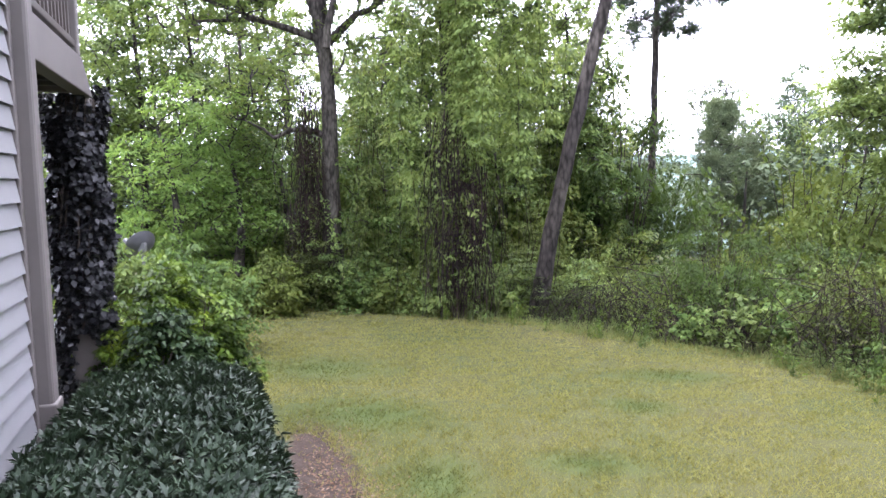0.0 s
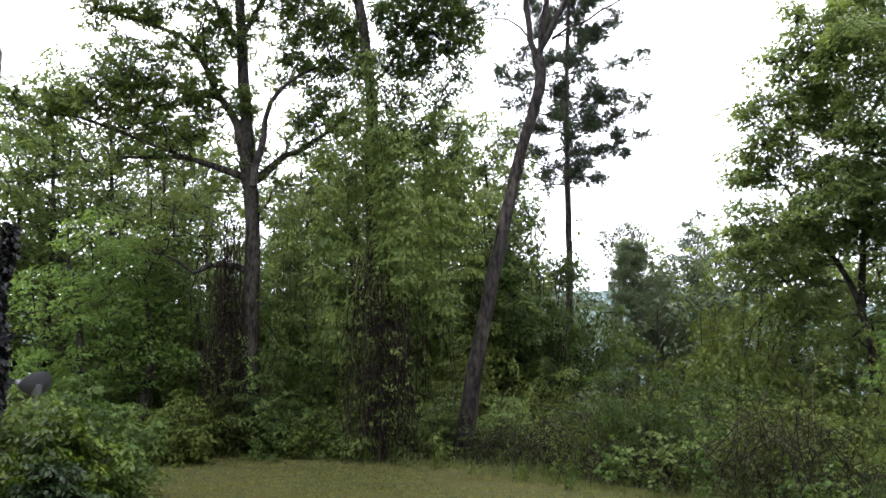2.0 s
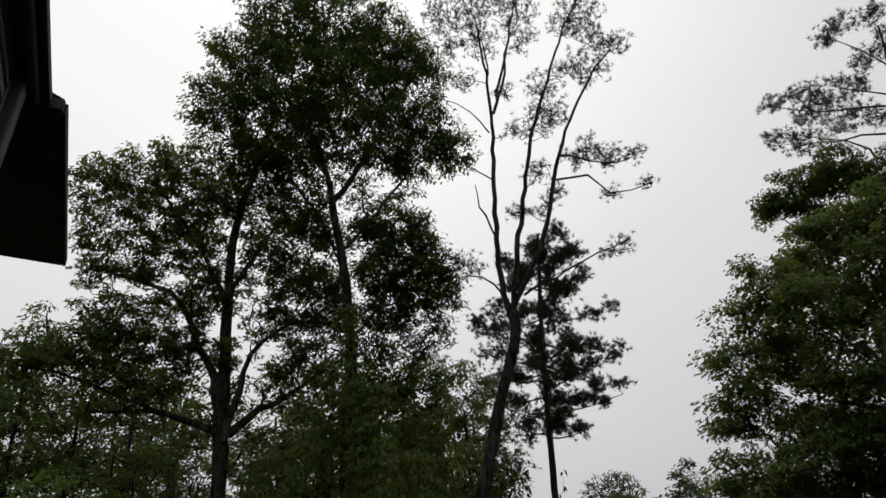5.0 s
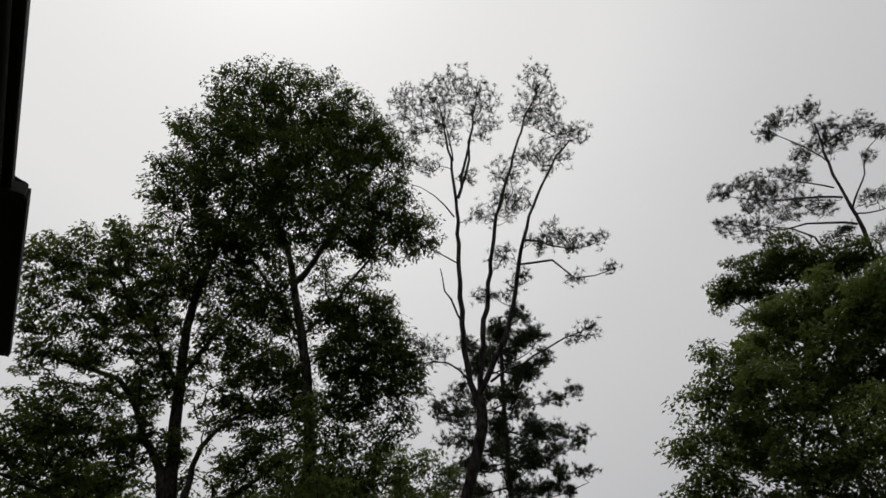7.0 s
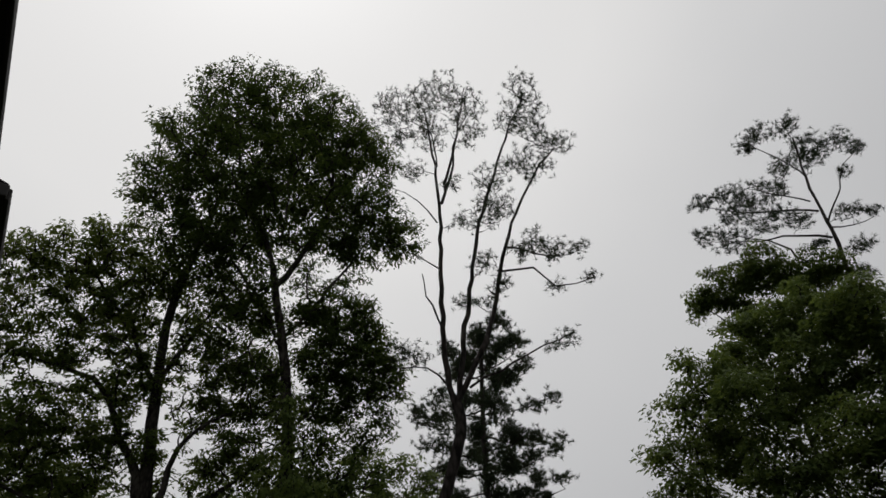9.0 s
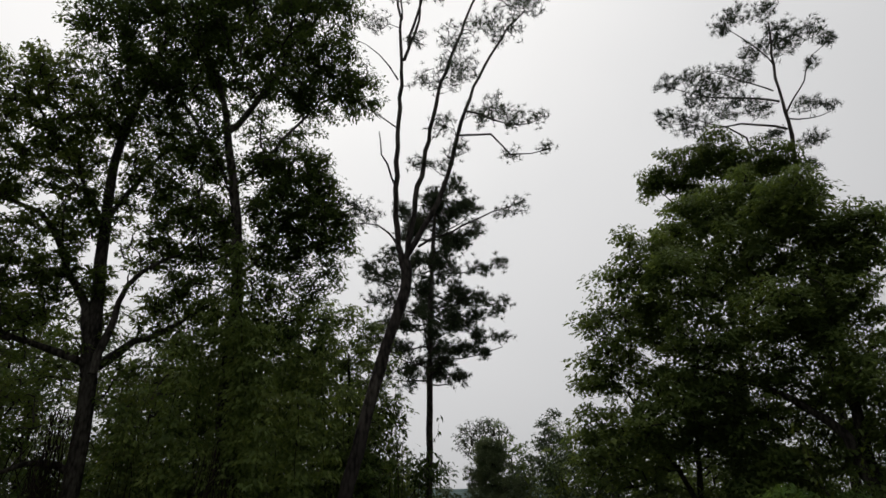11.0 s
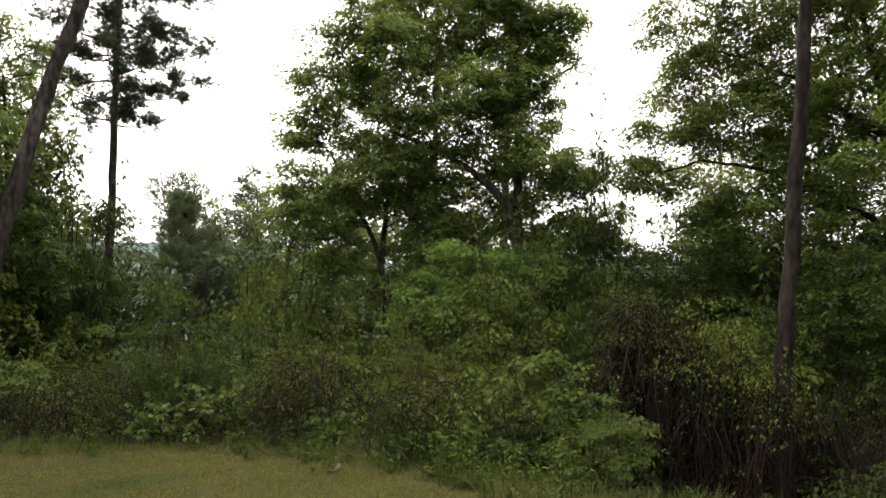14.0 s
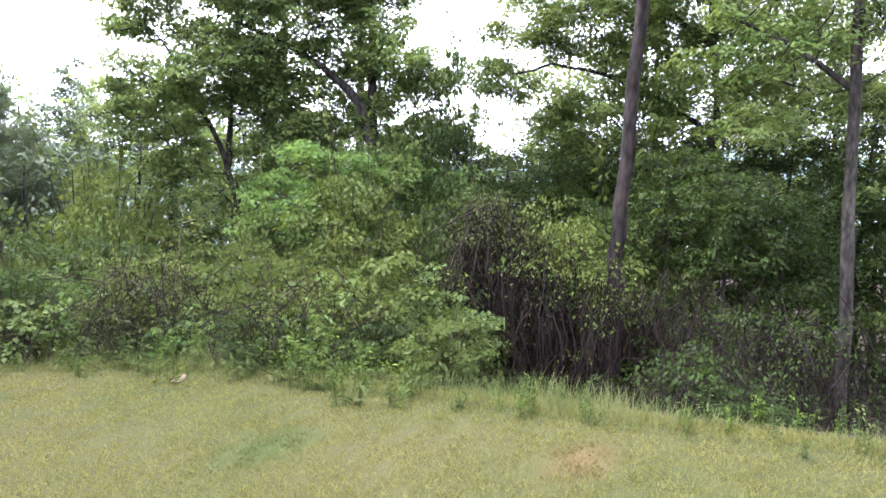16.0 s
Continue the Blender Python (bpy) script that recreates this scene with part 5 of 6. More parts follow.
    tree("forest_tree", "woodland tree in fresh spring leaf behind the lawn", "tree", [b, b * 0.5 + t * 0.5 + (0.2, 0, 0), t - (0, 0, 0.4)], 0.11, 0.025, [], lob, mat, M_BARK, per=56, size=min(0.145, 0.0072 * d), clump=0.37, seed=sd, group="woodland trees", twig_step=0.8)

# a bare grey tree far off
bt = on_ground(22, 38, 0)
rngb = np.random.default_rng(81)
root = thing("bare_tree", bt, "distant pale tree still nearly bare of leaves", "tree")
tb = Tubes()
stem = smooth_path([bt] + line(38, (22.0, 0), (22.0, 5.5)), 0.6)
tb.add(stem, 0.17, 0.07, 7)
tips = in_lobes([lobe(22.2, 6.3, 38, 1.7, 1.3, 230)], rngb)
reach(stem[len(stem) // 2:], tips, tb, rngb, 0.05, 0.02)
link("trunk", tb.mesh("trunk", bt), M_TWIG, root)
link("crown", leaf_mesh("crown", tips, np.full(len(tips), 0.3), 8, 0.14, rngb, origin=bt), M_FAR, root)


# ---- dead trunk wrapped in vines, and hanging vines ----
def vine_mass(name, label, places, seed, leafmat, per, n_strand=70, spread=0.5, size=0.085, thick=0.009, tuft=0.2, many=9, high=1.0, bend=0.13):
    """Tangled vines that hang from the given places down to the ground, with leaves scattered over them."""
    rng = np.random.default_rng(seed)
    p0 = np.asarray(places[0][0], float)
    base = np.array((p0[0], p0[1], gz(p0[0], p0[1])))
    root = thing(name, base, label, "vine")
    tb = Tubes()
    lp = []
    for k in range(n_strand):
        c, rw = places[rng.integers(0, len(places))]
        top = np.asarray(c) + rng.normal(0, 1, 3) * (rw, rw, rw * 0.6)
        foot = top + np.array((rng.normal(0, spread), rng.normal(0, spread), 0))
        foot[2] = gz(foot[0], foot[1]) - 0.05 if rng.uniform() < 0.8 else top[2] - rng.uniform(0.8, 2.5)
        path = smooth_path([top, top * 0.65 + foot * 0.35 + rng.normal(0, bend, 3), top * 0.3 + foot * 0.7 + rng.normal(0, bend, 3), foot], 0.3, rng, 0.025)
        tb.add(path, rng.uniform(0.002, thick), rng.uniform(0.002, thick * 0.7), 4)
        lp.append(path)
    link("vine_tangle", tb.mesh("vine_tangle", base), M_VINEWOOD, root, kind="stuff")
    pts = np.vstack([q[:max(2, int(len(q) * high))] for q in lp])
    pts = pts[rng.integers(0, len(pts), per)]
    link("foliage", leaf_mesh("foliage", pts, np.full(len(pts), tuft), many, size, rng, origin=base, droop=0.8), leafmat, root, kind="stuff")
    return root


vine_mass("hanging_vine", "curtain of drooping leafy vines on the hardwood's trunk", [(at(1.0, e, 12.5), 0.5) for e in (3, 7, 11, 15, 18)] + [(at(-2.2, 8, 12.5), 0.75), (at(-3.5, 5, 12.5), 0.7), (at(-1.5, 2, 12.4), 0.6), (at(4, 10, 12.5), 0.6), (at(3.6, 14, 12.5), 0.5), (at(0.6, 20, 12.6), 0.35), (at(-4.5, 2, 12.7), 0.6)], 91, M_MAPLE, 1500, 26, 0.5, 0.1, 0.008, 0.38, 14, 0.5)
vine_mass("hanging_vine", "brown leafless vines trailing to the ground", [(at(0.6, 5, 11.9), 0.2), (at(1.2, 3, 11.9), 0.22), (at(1.8, 1, 11.9), 0.25), (at(2.9, 0, 11.9), 0.2)], 92, M_VINE, 260, 190, 0.14, 0.085, 0.011)
vine_mass("hanging_vine", "dark vines matted on the oak's trunk", [(at(-11.4, e, 13.9), 0.16) for e in (-1, 1, 3, 5, 8)] + [(at(-12, -2, 13.8), 0.2)], 93, M_BRUSH, 90, 200, 0.12)
vine_mass("hanging_vine", "leafy vine beside the oak's trunk", [(at(-6.9, e, 14.2), 0.3) for e in (2, 5, 8, 11)], 94, M_VINE, 260, 14, 0.25, 0.1, 0.009, 0.3, 12)
vine_mass("vine_thicket", "arched thicket of brown vines under olive leaves", [(at(61.0, -2.8, 9.8), 0.16), (at(60.4, -5, 9.9), 0.22), (at(62.6, -3.0, 9.8), 0.18), (at(64.4, -4.4, 9.7), 0.22), (at(66.0, -6.2, 9.6), 0.24), (at(67.6, -8.6, 9.4), 0.22)], 95, M_BRUSH, 340, 320, 0.2, 0.05, 0.012, 0.3, 18, 0.32, 0.22)
shrub("shrub", "broad-leaved shrub mounded over the lawn's rim", on_ground(54.6, 9.3), 1.1, 1.55, M_YELLOW, 261, 190, 40, 0.085, 0.2, 10, aspect=0.66, wild=0.2)
shrub("shrub", "leafy olive shrub beside the vine arch", on_ground(58.8, 9.4), 0.85, 1.55, M_MAPLE, 262, 150, 34, 0.09, 0.19, 10, aspect=0.6, wild=0.24)
shrub("shrub", "low green shrub in the shade of the pine", on_ground(75.5, 8.6), 0.8, 0.8, M_OLIVE, 263, 100, 34, 0.08, 0.18, 10, aspect=0.6, wild=0.24)
vine_mass("vine_thicket", "dark vines hanging over a hollow beneath the trees", [(at(a, e, 9.3), 0.22) for a, e in ((65.0, -8.5), (66.5, -9.5), (68.0, -10.0), (69.2, -10.5), (74.5, -11.0), (75.5, -12.0))], 96, M_OLIVE, 60, 400, 0.18, 0.05, 0.012, 0.25, 14, 0.3, 0.16)
vine_mass("vine_thicket", "leafy vine trailing from the arch to the pine", [(at(67.5, -4.5, 9.4), 0.3), (at(69.3, -6.0, 9.4), 0.35), (at(68.6, -9, 9.5), 0.3)], 97, M_YELLOW, 170, 26, 0.3, 0.06, 0.009, 0.32, 15, 0.35)
vine_mass("vine_thicket", "brown vines trailing round the pine's foot", [(at(72.2, -8.0, 8.75), 0.12), (at(71.0, -10.5, 8.8), 0.2), (at(73.4, -10.0, 8.8), 0.2)], 99, M_YELLOW, 70, 90, 0.14, 0.05, 0.01, 0.22, 12, 0.4, 0.12)
vine_mass("vine_thicket", "deep brown vine curtain at the back of the hollow", [(at(a, e, d), 0.35) for a, e, d in ((74.5, -9, 10.6), (76.5, -10, 10.4), (78.5, -9.5, 10.2), (80.5, -10.5, 10.0), (82.5, -10.5, 9.8), (84.5, -11.5, 9.6), (86.5, -11.5, 9.6))], 100, M_OLIVE, 460, 260, 0.25, 0.055, 0.011, 0.34, 18, 0.8, 0.3)
vine_mass("vine_thicket", "pale twig heap beneath green leaves", [(at(79.5, -15.0, 7.4), 0.25), (at(81.5, -16.0, 7.2), 0.25), (at(78, -15.5, 7.3), 0.2)], 98, M_OLIVE, 110, 180, 0.35, 0.065, 0.005, 0.2, 9, 0.2, 0.25)


# ---- the brush bank along the rim of the lawn ----
def edge_walk(offset, step, seed):
    """Places along the rim of the lawn, that far past it."""
    rng = np.random.default_rng(seed)
    seg = EDGE[1:] - EDGE[:-1]
    ln = np.hypot(seg[:, 0], seg[:, 1])
    s = 3.0
    tot = ln.sum() - 3.0
    cum = np.concatenate([[0], np.cumsum(ln)])
    while s < tot:
        i = min(len(seg) - 1, int(np.searchsorted(cum, s) - 1))
        k = (s - cum[i]) / ln[i]
        nrm = np.array((-seg[i][1], seg[i][0])) / ln[i]
        p = EDGE[i] + seg[i] * k + nrm * (offset + rng.uniform(-0.25, 0.25))
        yield p, rng
        s += step * rng.uniform(0.75, 1.25)


kinds = [
    (M_BRUSH, "tangled grey-green brush shrub", 52, 130, 0.05, 0.2, 0.6),
    (M_YELLOW, "fresh green leafy shrub in the brush bank", 50, 130, 0.054, 0.21, 0.65),
    (M_OLIVE, "dark green shrub in the brush bank", 50, 130, 0.053, 0.21, 0.6),
    (M_YELLOW, "yellow-green bramble in the brush bank", 52, 130, 0.048, 0.19, 0.6),
    (M_BRUSH, "thin twiggy shrub with sparse leaves", 90, 44, 0.045, 0.2, 0.55),
    (M_BRIGHT, "broad-leaved green shrub with pale leaf tops", 70, 30, 0.1, 0.17, 0.8),
]
stock = []
for i, (mat, label, nc, per, size, cl, asp) in enumerate(kinds * 2):
    stock.append(shrub("brush_shrub", label, (0, 0, 0), 0.75, 1.0, mat, 200 + i, nc, per, size, cl, 15, group="shrubs in the brush bank", aspect=asp, wild=0.32, hollow=0.1, flat=0.6, shoots=30, lift=0.26, tri=True))
THICKETS = ((13.4, -10.2), (17.8, -9.4), (26.4, -11.5), (34.6, -7.8), (45.5, -10.0))
used = set()
for offset, step, height, width, weights in ((0.75, 2.1, 0.55, 0.75, (1, 4, 4, 4, 1, 4)), (1.6, 1.6, 1.05, 1.0, (1, 4, 6, 3, 1, 4)), (2.9, 1.4, 1.55, 1.35, (1, 4, 7, 2, 1, 3)), (4.4, 1.5, 2.1, 1.75, (2, 5, 6, 2, 1, 2)), (6.6, 2.5, 2.6, 2.1, (3, 4, 5, 1, 0, 0))):
    for p, rng in edge_walk(offset, step, int(offset * 10)):
        az = math.degrees(math.atan2(p[0], p[1]))
        hh = height * (1 + 0.34 * math.sin(az * 0.55 + offset) + 0.28 * math.sin(az * 1.3 + 2 * offset))
        if 59 < az < 79 and offset < 4.2 and not (az < 63 and offset < 1.2):
            continue
        if 6 < az < 11 and offset < 1.7:
            continue
        if az >= 76 and offset > 2.5:
            continue
        if offset < 2.2 and min(abs(az - b) for b, e in THICKETS) < 1.15:
            continue
        if az >= 72 and offset < 2.5:
            hh *= 0.42
        if az < -10 and offset < 1:
            hh *= 0.6
        k = int(rng.choice(6, p=np.array(weights) / sum(weights))) + 6 * int(rng.integers(0, 2))
        if az >= 79 and offset < 5:
            k = (0, 4, 2, 6)[int(rng.integers(0, 4))]
        wide = width * (0.7 if az >= 79 else 1)
        sc = Matrix.Diagonal((wide * rng.uniform(0.8, 1.25), wide * rng.uniform(0.85, 1.2), hh * rng.uniform(0.5, 1.45), 1))
        m = pose(p[0], p[1], gz(p[0], p[1]) - 0.05, rng.uniform(-5, 5), rng.uniform(-5, 5), rng.uniform(0, 360)) @ sc
        if k not in used:
            used.add(k)
            stock[k].matrix_basis = m
        else:
            ob = copy_thing(stock[k], Matrix.Identity(4))
            ob.matrix_basis = m
for k, ob in enumerate(stock):
    if k not in used:
        p = on_ground(30 + k, 13)
        ob.matrix_basis = pose(*[float(v) for v in p])


for k, (a, e) in enumerate(THICKETS):
    d = 4.0
    while beyond(*(d * np.array((math.sin(radians(a)), math.cos(radians(a)))))) < 0.9:
        d += 0.05
    c = on_ground(a, d)
    h = max(0.45, EYE + d * math.tan(radians(e)) - c[2])
    vine_mass("vine_thicket", "dead brown vine tangle in the brush bank", [(c + (0, 0, h), 0.3), (c + (0.3, -0.1, h * 0.7), 0.34), (c + (-0.35, 0.2, h * 0.9), 0.34), (c + (0.1, 0.1, h * 0.5), 0.34)], 150 + k, (M_BRUSH, M_YELLOW, M_OLIVE)[k % 3], 260, 120, 0.28, 0.05, 0.009, 0.34, 11, 0.85, 0.3)


# broad-leaved sprouts that stand out before the brush
for k, (a, o, w, h) in enumerate(((21.3, 0.5, 0.3, 0.45), (24.8, 0.4, 0.4, 0.62), (27.6, 0.6, 0.34, 0.8), (36.0, 0.7, 0.36, 0.55), (44.0, 0.9, 0.36, 0.65), (48.2, 1.0, 0.4, 0.75))):
    d = 4.0
    while beyond(*(d * np.array((math.sin(radians(a)), math.cos(radians(a)))))) < o:
        d += 0.05
    shrub("shrub", "broad-leaved sprout with pale leaf tops before the brush", on_ground(a, d), w, h, M_VINE if k % 3 == 1 else M_BRIGHT, 290 + k, 30, 13, 0.09, 0.12, 9, aspect=0.72, wild=0.3, hollow=0.3, shoots=10, lift=0.12, group="sprouts before the brush")

# leafy shrubs on the far rim, before the tall trunks
for k, (a, d, w, h, mat, label) in enumerate(((-15.0, 12.6, 0.5, 0.85, M_YELLOW, "golden-green shrub on the lawn's far rim"), (-11.8, 13.1, 0.6, 1.15, M_BRUSH, "low twiggy shrub under the oak"),
                                              (-9.2, 13.2, 0.85, 1.5, M_MAPLE, "green shrub at the oak's foot"), (-6.6, 12.7, 0.75, 0.85, M_BRIGHT, "fresh green shrub on the far rim"),
                                              (-3.6, 12.6, 0.6, 0.65, M_YELLOW, "yellow-green bramble on the far rim"), (-1.2, 12.3, 0.55, 0.5, M_BRIGHT, "low fresh green shrub on the far rim"),
                                              (4.6, 12.3, 0.7, 0.8, M_BRIGHT, "green shrub beside the trailing vines"), (6.2, 13.2, 0.8, 0.95, M_MAPLE, "green shrub behind the leaning pine"),
                                              (12.3, 12.6, 0.8, 1.0, M_MAPLE, "dark green shrub beside the leaning pine"))):
    shrub("shrub", label, on_ground(a, d), w, h, mat, 270 + k, 130, 30, 0.075, 0.15, 9, aspect=0.55, wild=0.25, shoots=18, group="shrubs on the far rim")


# ---- young trees in the hollow behind the brush ----
saplings = [shrub("sapling", label, (0, 0, 0), 0.85, 4.4, mat, 230 + i, 330, 50, 0.05, 0.19, 6, category="tree", group="young trees behind the brush", aspect=0.62, wild=0.3, flat=0.55, tri=True)
            for i, (mat, label) in enumerate(((M_BRIGHT, "young tree in fresh green leaf behind the brush"), (M_MAPLE, "dark green young tree behind the brush"), (M_VINE, "pale yellow-green young tree behind the brush"), (M_YELLOW, "golden-green young tree behind the brush")))]
grown = 0
for offset, step, top, low, high in ((8.6, 2.6, -1.5, 9, 57), (11.5, 3.0, 0.5, 9, 57), (15.5, 3.6, 2.0, 9, 57), (1.3, 1.25, -6.5, -27, 9), (2.8, 1.4, -2.5, -27, 9), (5.0, 2.0, 2.0, -27, 9)):
    for p, rng in edge_walk(offset, step, int(offset * 10)):
        az = math.degrees(math.atan2(p[0], p[1]))
        if not low < az < high:
            continue
        d = math.hypot(p[0], p[1])
        g = gz(p[0], p[1])
        h = max(1.1, EYE + d * math.tan(radians(top - (4.0 if 13 < az < 25 else 5.0 if az > 40 else 0) + rng.uniform(-2.2, 0.8))) - g)
        m = pose(p[0], p[1], g - 0.05, rng.uniform(-4, 4), rng.uniform(-4, 4), rng.uniform(0, 360)) @ Matrix.Diagonal((*(np.array((rng.uniform(1.4, 1.9), rng.uniform(1.4, 1.9))) * (0.75 if high < 20 else 1)), h / 4.4, 1))
        # far-rim saplings take the paler leaf colours to make up for missing light
        k = (0, 2, 0, 3)[int(rng.integers(0, 4))] if high < 20 else int(rng.integers(0, 3))
        if grown < 4:
            saplings[grown].matrix_basis = m
        else:
            copy_thing(saplings[k], Matrix.Identity(4)).matrix_basis = m
        grown += 1


# ---- weeds at the rim ----
def weed(seed):
    rng = np.random.default_rng(seed)
    root = thing("weed", (0, 0, 0), "tall leafy weed at the unmown rim of the lawn", "weed", "weeds along the rim")
    tb = Tubes()
    pos, outs = [], []
    for k in range(5):
        b = np.array((rng.normal(0, 0.06), rng.normal(0, 0.06), -0.05))
        h = rng.uniform(0.2, 0.55)
        t = b + (rng.normal(0, 0.06), rng.normal(0, 0.06), h)
        tb.add(smooth_path([b, (b + t) / 2 + rng.normal(0, 0.015, 3), t], 0.1), 0.006, 0.003, 4)
        for q in np.linspace(0.15, 1.0, 16):
            a = rng.uniform(0, 6.28)
            pos.append(b + (t - b) * q + np.array((math.cos(a), math.sin(a), 0.1)) * 0.045)
            outs.append((0, 0, 0.4))
    link("stalk", tb.mesh("stalk"), M_VINE, root, kind="stuff")
    v, f = leaf_quads(np.array(pos), 0.07, rng, aspect=0.3, droop=0.1)
    link("foliage", mesh_np("foliage", v, f), M_VINE if seed % 2 else M_LIME, root, kind="stuff")
    return root


weeds = [weed(301 + k) for k in range(4)]
placed = 0
for offset, step in ((-0.3, 0.4), (0.0, 0.3), (0.3, 0.3)):
    for p, rng in edge_walk(offset, step, 77 + int(offset * 100)):
        az = math.degrees(math.atan2(p[0], p[1]))
        drift = math.sin(az * 0.9) + math.sin(az * 0.37 + 2) + (0.9 if 40 < az < 57 else -0.5)
        if rng.uniform() > 0.8 + 0.35 * drift:
            continue
        k = int(rng.integers(0, 4))
        m = pose(p[0], p[1], gz(p[0], p[1]), 0, 0, rng.uniform(0, 360)) @ Matrix.Scale(rng.uniform(0.7, 1.45) * (1.0 if 38 < az < 57 else 0.75 if az < 60 else 0.5), 4)
        if placed < 4:
            weeds[placed].matrix_basis = m
        else:
            copy_thing(weeds[k], Matrix.Identity(4)).matrix_basis = m
        placed += 1


# ---- grass and far woods ----
def build_grass():
    rng = np.random.default_rng(401)
    n, extra = 400000, 110000
    near = 70000
    d = np.concatenate([1.6 + 12.1 * rng.uniform(0, 1, n) ** 1.35, 9 * rng.uniform(0, 1, extra) ** 0.6, 2.0 * rng.uniform(0, 1, near) ** 0.5])
    a = np.radians(np.concatenate([rng.uniform(-24, 96, n) + rng.normal(0, 6, n), rng.uniform(-180, 180, extra), rng.uniform(-180, 180, near)]))
    n += extra + near
    x, y = d * np.sin(a), d * np.cos(a)
    o = beyond(x, y)
    turn = radians(HOUSE_TURN)
    ho = x * math.cos(turn) + y * math.sin(turn)
    hs = -x * math.sin(turn) + y * math.cos(turn)
    soil = ((x + 0.72) * math.cos(0.24) + (y - 3.3) * math.sin(0.24)) ** 2 / 0.085 + (-(x + 0.72) * math.sin(0.24) + (y - 3.3) * math.cos(0.24)) ** 2 / 2.6
    patch = np.sin(x * 2.1 + 1.3 * np.sin(y * 1.7)) * np.sin(y * 2.3 + np.sin(x * 1.1))
    keep = (o < 0.35) & ((ho > 0.42) | (hs > 5.9) | ((ho > -0.9) & (hs < 0.7))) & ((soil > 1) | (rng.uniform(0, 1, n) < 0.06))
    x, y, d, o, patch = x[keep], y[keep], d[keep], o[keep], patch[keep]
    n = len(x)
    z = ground_z(x, y) - 0.004
    tall = np.where(o > -0.12, 2.0, 1.0) * (1 + 0.08 * patch)
    h = rng.uniform(0.015, 0.036, n) * tall
    lean = rng.normal(0, 0.8, (n, 2)) * h[:, None]
    w = (0.0018 + 0.0006 * d) * rng.uniform(0.6, 1.3, n)
    t = rng.uniform(0, 6.28, n)
    s = np.stack([np.cos(t) * w, np.sin(t) * w, 0 * w], 1)
    p = np.stack([x, y, z], 1)
    tip = p + np.stack([lean[:, 0], lean[:, 1], h], 1)
    v = np.stack([p - s, p + s, tip], 1).reshape(-1, 3)
    ob = link("grass", mesh_np("grass", v, np.arange(n * 3).reshape(-1, 3)), M_GRASS)
    tagged(ob, "short mown grass, yellow-green and patchy", "grass", kind="stuff")


build_grass()


def build_rim_grass():
    rng = np.random.default_rng(405)
    n = 120000
    d = 4.5 + 9 * rng.uniform(0, 1, n)
    a = np.radians(rng.uniform(-16, 95, n))
    x, y = d * np.sin(a), d * np.cos(a)
    o = beyond(x, y)
    drift = 0.5 + 0.5 * np.sin(x * 1.9 + np.sin(y * 1.3)) * np.sin(y * 1.6 + 1)
    keep = (o > -0.3) & (o < 0.55) & (rng.uniform(0, 1, n) < 0.25 + 0.75 * drift)
    x, y, o, d, drift = x[keep], y[keep], o[keep], d[keep], drift[keep]
    n = len(x)
    h = rng.uniform(0.06, 0.23, n) * (0.5 + 0.8 * drift) * np.interp(o, [-0.3, 0.1, 0.5], [0.5, 1.0, 1.3])
    lean = rng.normal(0, 0.4, (n, 2)) * h[:, None]
    w = (0.002 + 0.0004 * d) * rng.uniform(0.6, 1.4, n)
    t = rng.uniform(0, 6.28, n)
    s = np.stack([np.cos(t) * w, np.sin(t) * w, 0 * w], 1)
    p = np.stack([x, y, ground_z(x, y) - 0.005], 1)
    v = np.stack([p - s, p + s, p + np.stack([lean[:, 0], lean[:, 1], h], 1)], 1).reshape(-1, 3)
    ob = link("rim_grass", mesh_np("rim_grass", v, np.arange(n * 3).reshape(-1, 3)), M_RIM)
    tagged(ob, "pale unmown grass along the rim of the lawn", "grass", kind="stuff")


build_rim_grass()


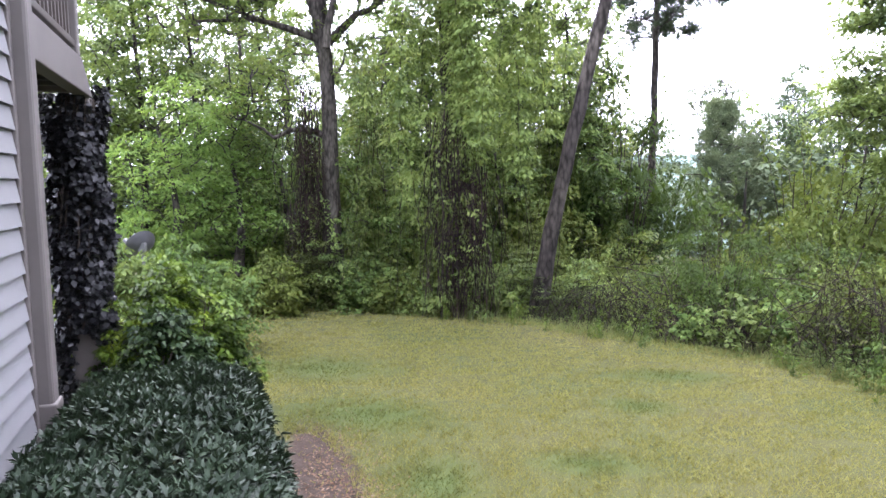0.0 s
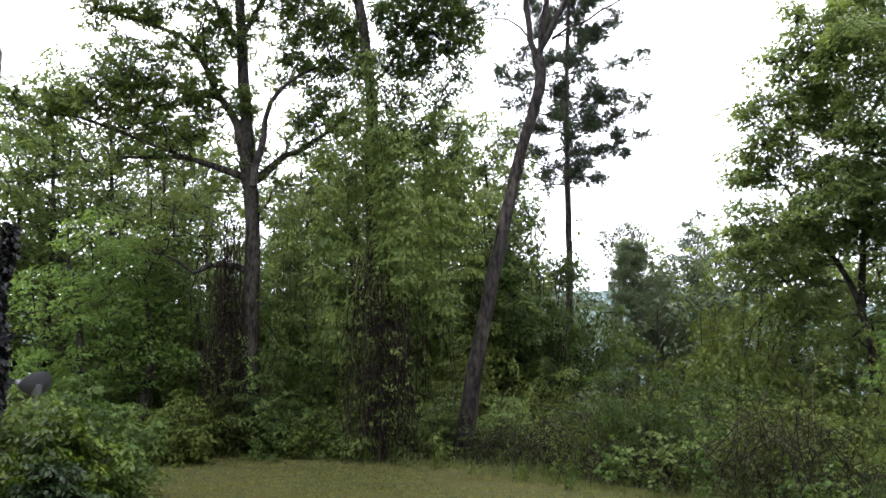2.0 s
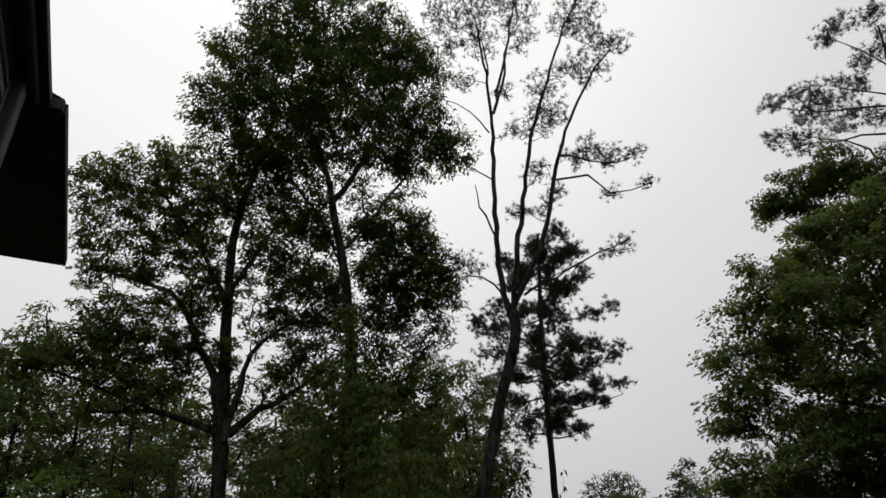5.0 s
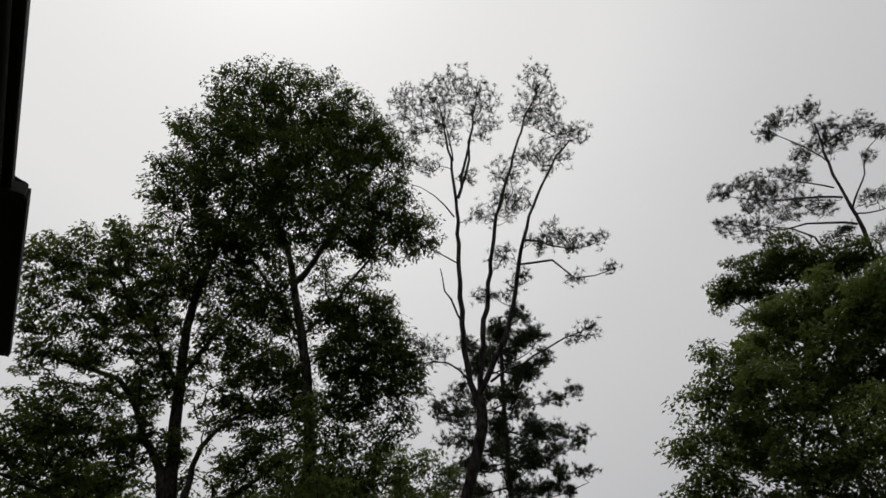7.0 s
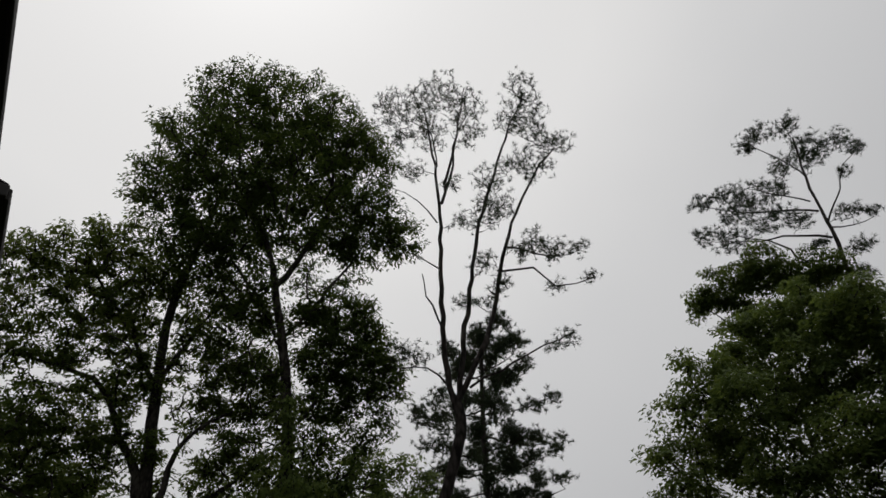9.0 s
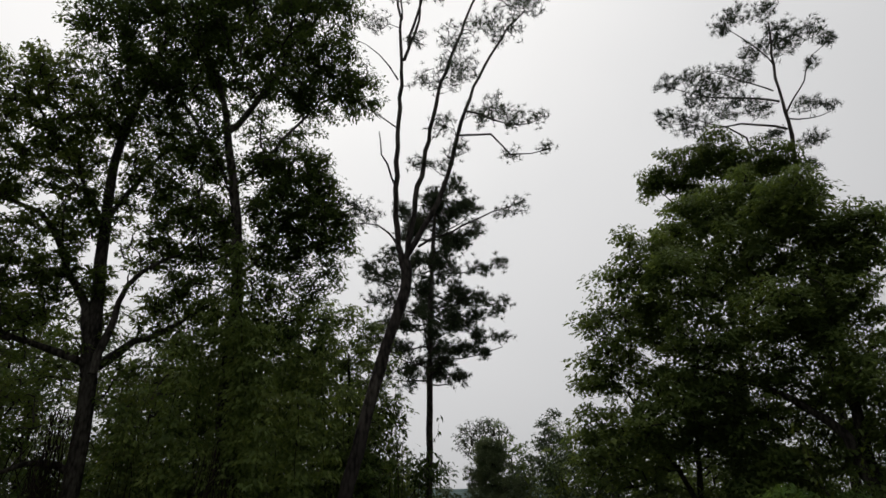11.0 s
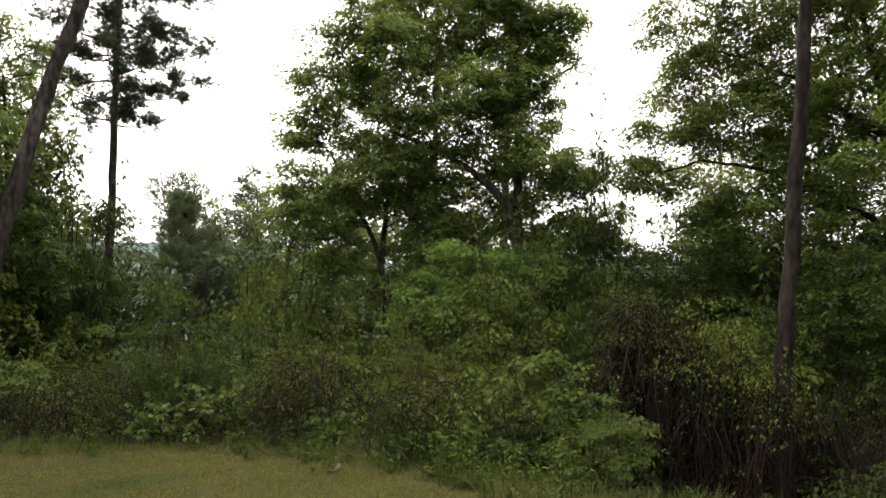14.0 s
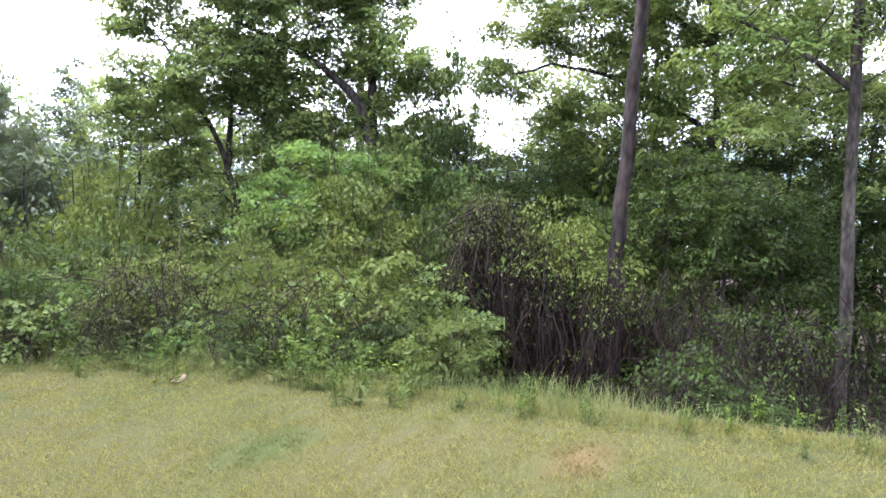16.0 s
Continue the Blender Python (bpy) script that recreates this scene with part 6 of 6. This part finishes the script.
def build_woods():
    rng = np.random.default_rng(411)
    n = 3400
    a = np.where(rng.uniform(0, 1, n) < 0.25, rng.uniform(-38, 18, n), rng.uniform(-45, 125, n))
    d = 20 + 32 * rng.uniform(0, 1, n) ** 0.8
    top = np.interp(a, [-45, -13, -9, 4, 8, 14, 18, 22, 30, 36, 45, 55, 58, 61, 66, 75, 100], [12, 11.5, 12, 12, 8, 4.5, 1.2, 0.6, 2.2, 4, 4, 3, -0.8, -0.6, 3, 6, 9])
    top = top + np.interp(a, [-45, 14, 20, 40, 56, 64, 70, 120], [2.5, 1.5, 0.9, 1.2, 0.4, 0.4, 2, 2.5]) * (np.sin(a * 1.1) + np.sin(a * 2.7 + 1) + 0.6 * np.sin(a * 6.1 + d * 0.4))
    el = top - rng.uniform(0, 1, n) ** 1.2 * (top + 9)
    c = np.stack([d * np.sin(np.radians(a)), d * np.cos(np.radians(a)), EYE + d * np.tan(np.radians(el))], 1)
    g = ground_z(c[:, 0], c[:, 1])
    c = c[c[:, 2] > g + 0.2]
    a = np.radians(rng.uniform(-38, 18, 420))
    d = rng.uniform(21, 28, 420)
    low = np.stack([d * np.sin(a), d * np.cos(a), EYE + d * np.tan(np.radians(rng.uniform(-5, 4, 420)))], 1)
    c = np.vstack([c, low])
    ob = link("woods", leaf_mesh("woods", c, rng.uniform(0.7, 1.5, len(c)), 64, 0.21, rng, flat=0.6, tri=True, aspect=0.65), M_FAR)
    tagged(ob, "far woodland canopy in hazy spring green", "woods", kind="stuff")
    tb = Tubes()
    for k in range(46):
        az, dd = rng.uniform(-40, 110), rng.uniform(20, 34)
        b = on_ground(az, dd, -0.3)
        lim = np.interp(az, [-45, -12, 5, 14, 18, 22, 30, 36, 55, 58, 61, 66, 100], [12, 14, 10, 4, 1, 0, 1.5, 6, 3, -2, -2, 5, 14])
        t = at(az + rng.normal(0, 0.6), lim, dd)
        if t[2] > b[2] + 1:
            tb.add(smooth_path([b, (b + t) / 2 + rng.normal(0, 0.15, 3), t], 1.2), rng.uniform(0.05, 0.11), 0.03, 6)
    tagged(link("woodland_trunks", tb.mesh("woodland_trunks"), M_BARK), "thin shaded trunks deep in the woods", "woods", kind="stuff")


build_woods()


def build_litter():
    """Dry leaves and chips scattered over the bare soil beside the hedge."""
    rng = np.random.default_rng(421)
    n = 2200
    u = rng.normal(0, 0.5, (n, 2))
    a = radians(14)
    lx, ly = u[:, 0] * 0.42, u[:, 1] * 1.7
    x, y = -0.62 + lx * math.cos(a) - ly * math.sin(a), 3.6 + lx * math.sin(a) + ly * math.cos(a)
    p = np.stack([x, y, ground_z(x, y) + 0.006], 1)
    v, f = leaf_quads(p, 0.026, rng, aspect=0.4, droop=0.0, up=3.0)
    tagged(link("litter", mesh_np("litter", v, f), M_DEBRIS), "dry brown leaves and chips scattered on bare soil", "leaf litter", kind="stuff")


build_litter()


def build_scrap():
    """A curled scrap of pale bark lying on the grass."""
    p = np.array((4.43, 6.08, gz(4.43, 6.08)))
    root = thing("bark_scrap", p, "curled scrap of pale dry bark lying on the lawn", "bark", rz=35)
    rng = np.random.default_rng(431)
    bm = bmesh.new()
    nx, ny = 9, 5
    grid = []
    for i in range(nx):
        row = []
        for j in range(ny):
            u, w = i / (nx - 1) - 0.5, j / (ny - 1) - 0.5
            row.append(bm.verts.new((u * 0.26 + rng.normal(0, 0.005), w * 0.11 * (1 - 1.2 * u * u) + rng.normal(0, 0.004), 0.03 + 0.035 * u * u - 0.03 * w * w + rng.normal(0, 0.003))))
        grid.append(row)
    for i in range(nx - 1):
        for j in range(ny - 1):
            bm.faces.new((grid[i][j], grid[i + 1][j], grid[i + 1][j + 1], grid[i][j + 1]))
    bmesh.ops.solidify(bm, geom=bm.faces[:], thickness=0.012)
    part("bark", bm, M_DRYWOOD, root)


build_scrap()


def build_stalk():
    """A thin dead stem that stands out of the brush."""
    b = on_ground(36.2, 10.2, -0.05)
    root = thing("dead_stalk", b, "thin pale dead stalk standing above the brush", "plant")
    path = smooth_path([np.zeros(3), at(36.0, -6.5, 10.2) - b, at(36.4, -3.6, 10.2) - b, at(36.1, -2.3, 10.2) - b], 0.15)
    stem = link("stem", Tubes().add(path, 0.0045, 0.0025, 6).mesh("stem"), M_DRYWOOD, root)
    side = smooth_path([at(36.3, -4.2, 10.2) - b, at(37.0, -3.8, 10.1) - b, at(37.6, -3.9, 10.1) - b], 0.1)
    link("side_shoot", Tubes().add(side, 0.003, 0.0015, 5).mesh("side_shoot"), M_DRYWOOD, stem)


build_stalk()
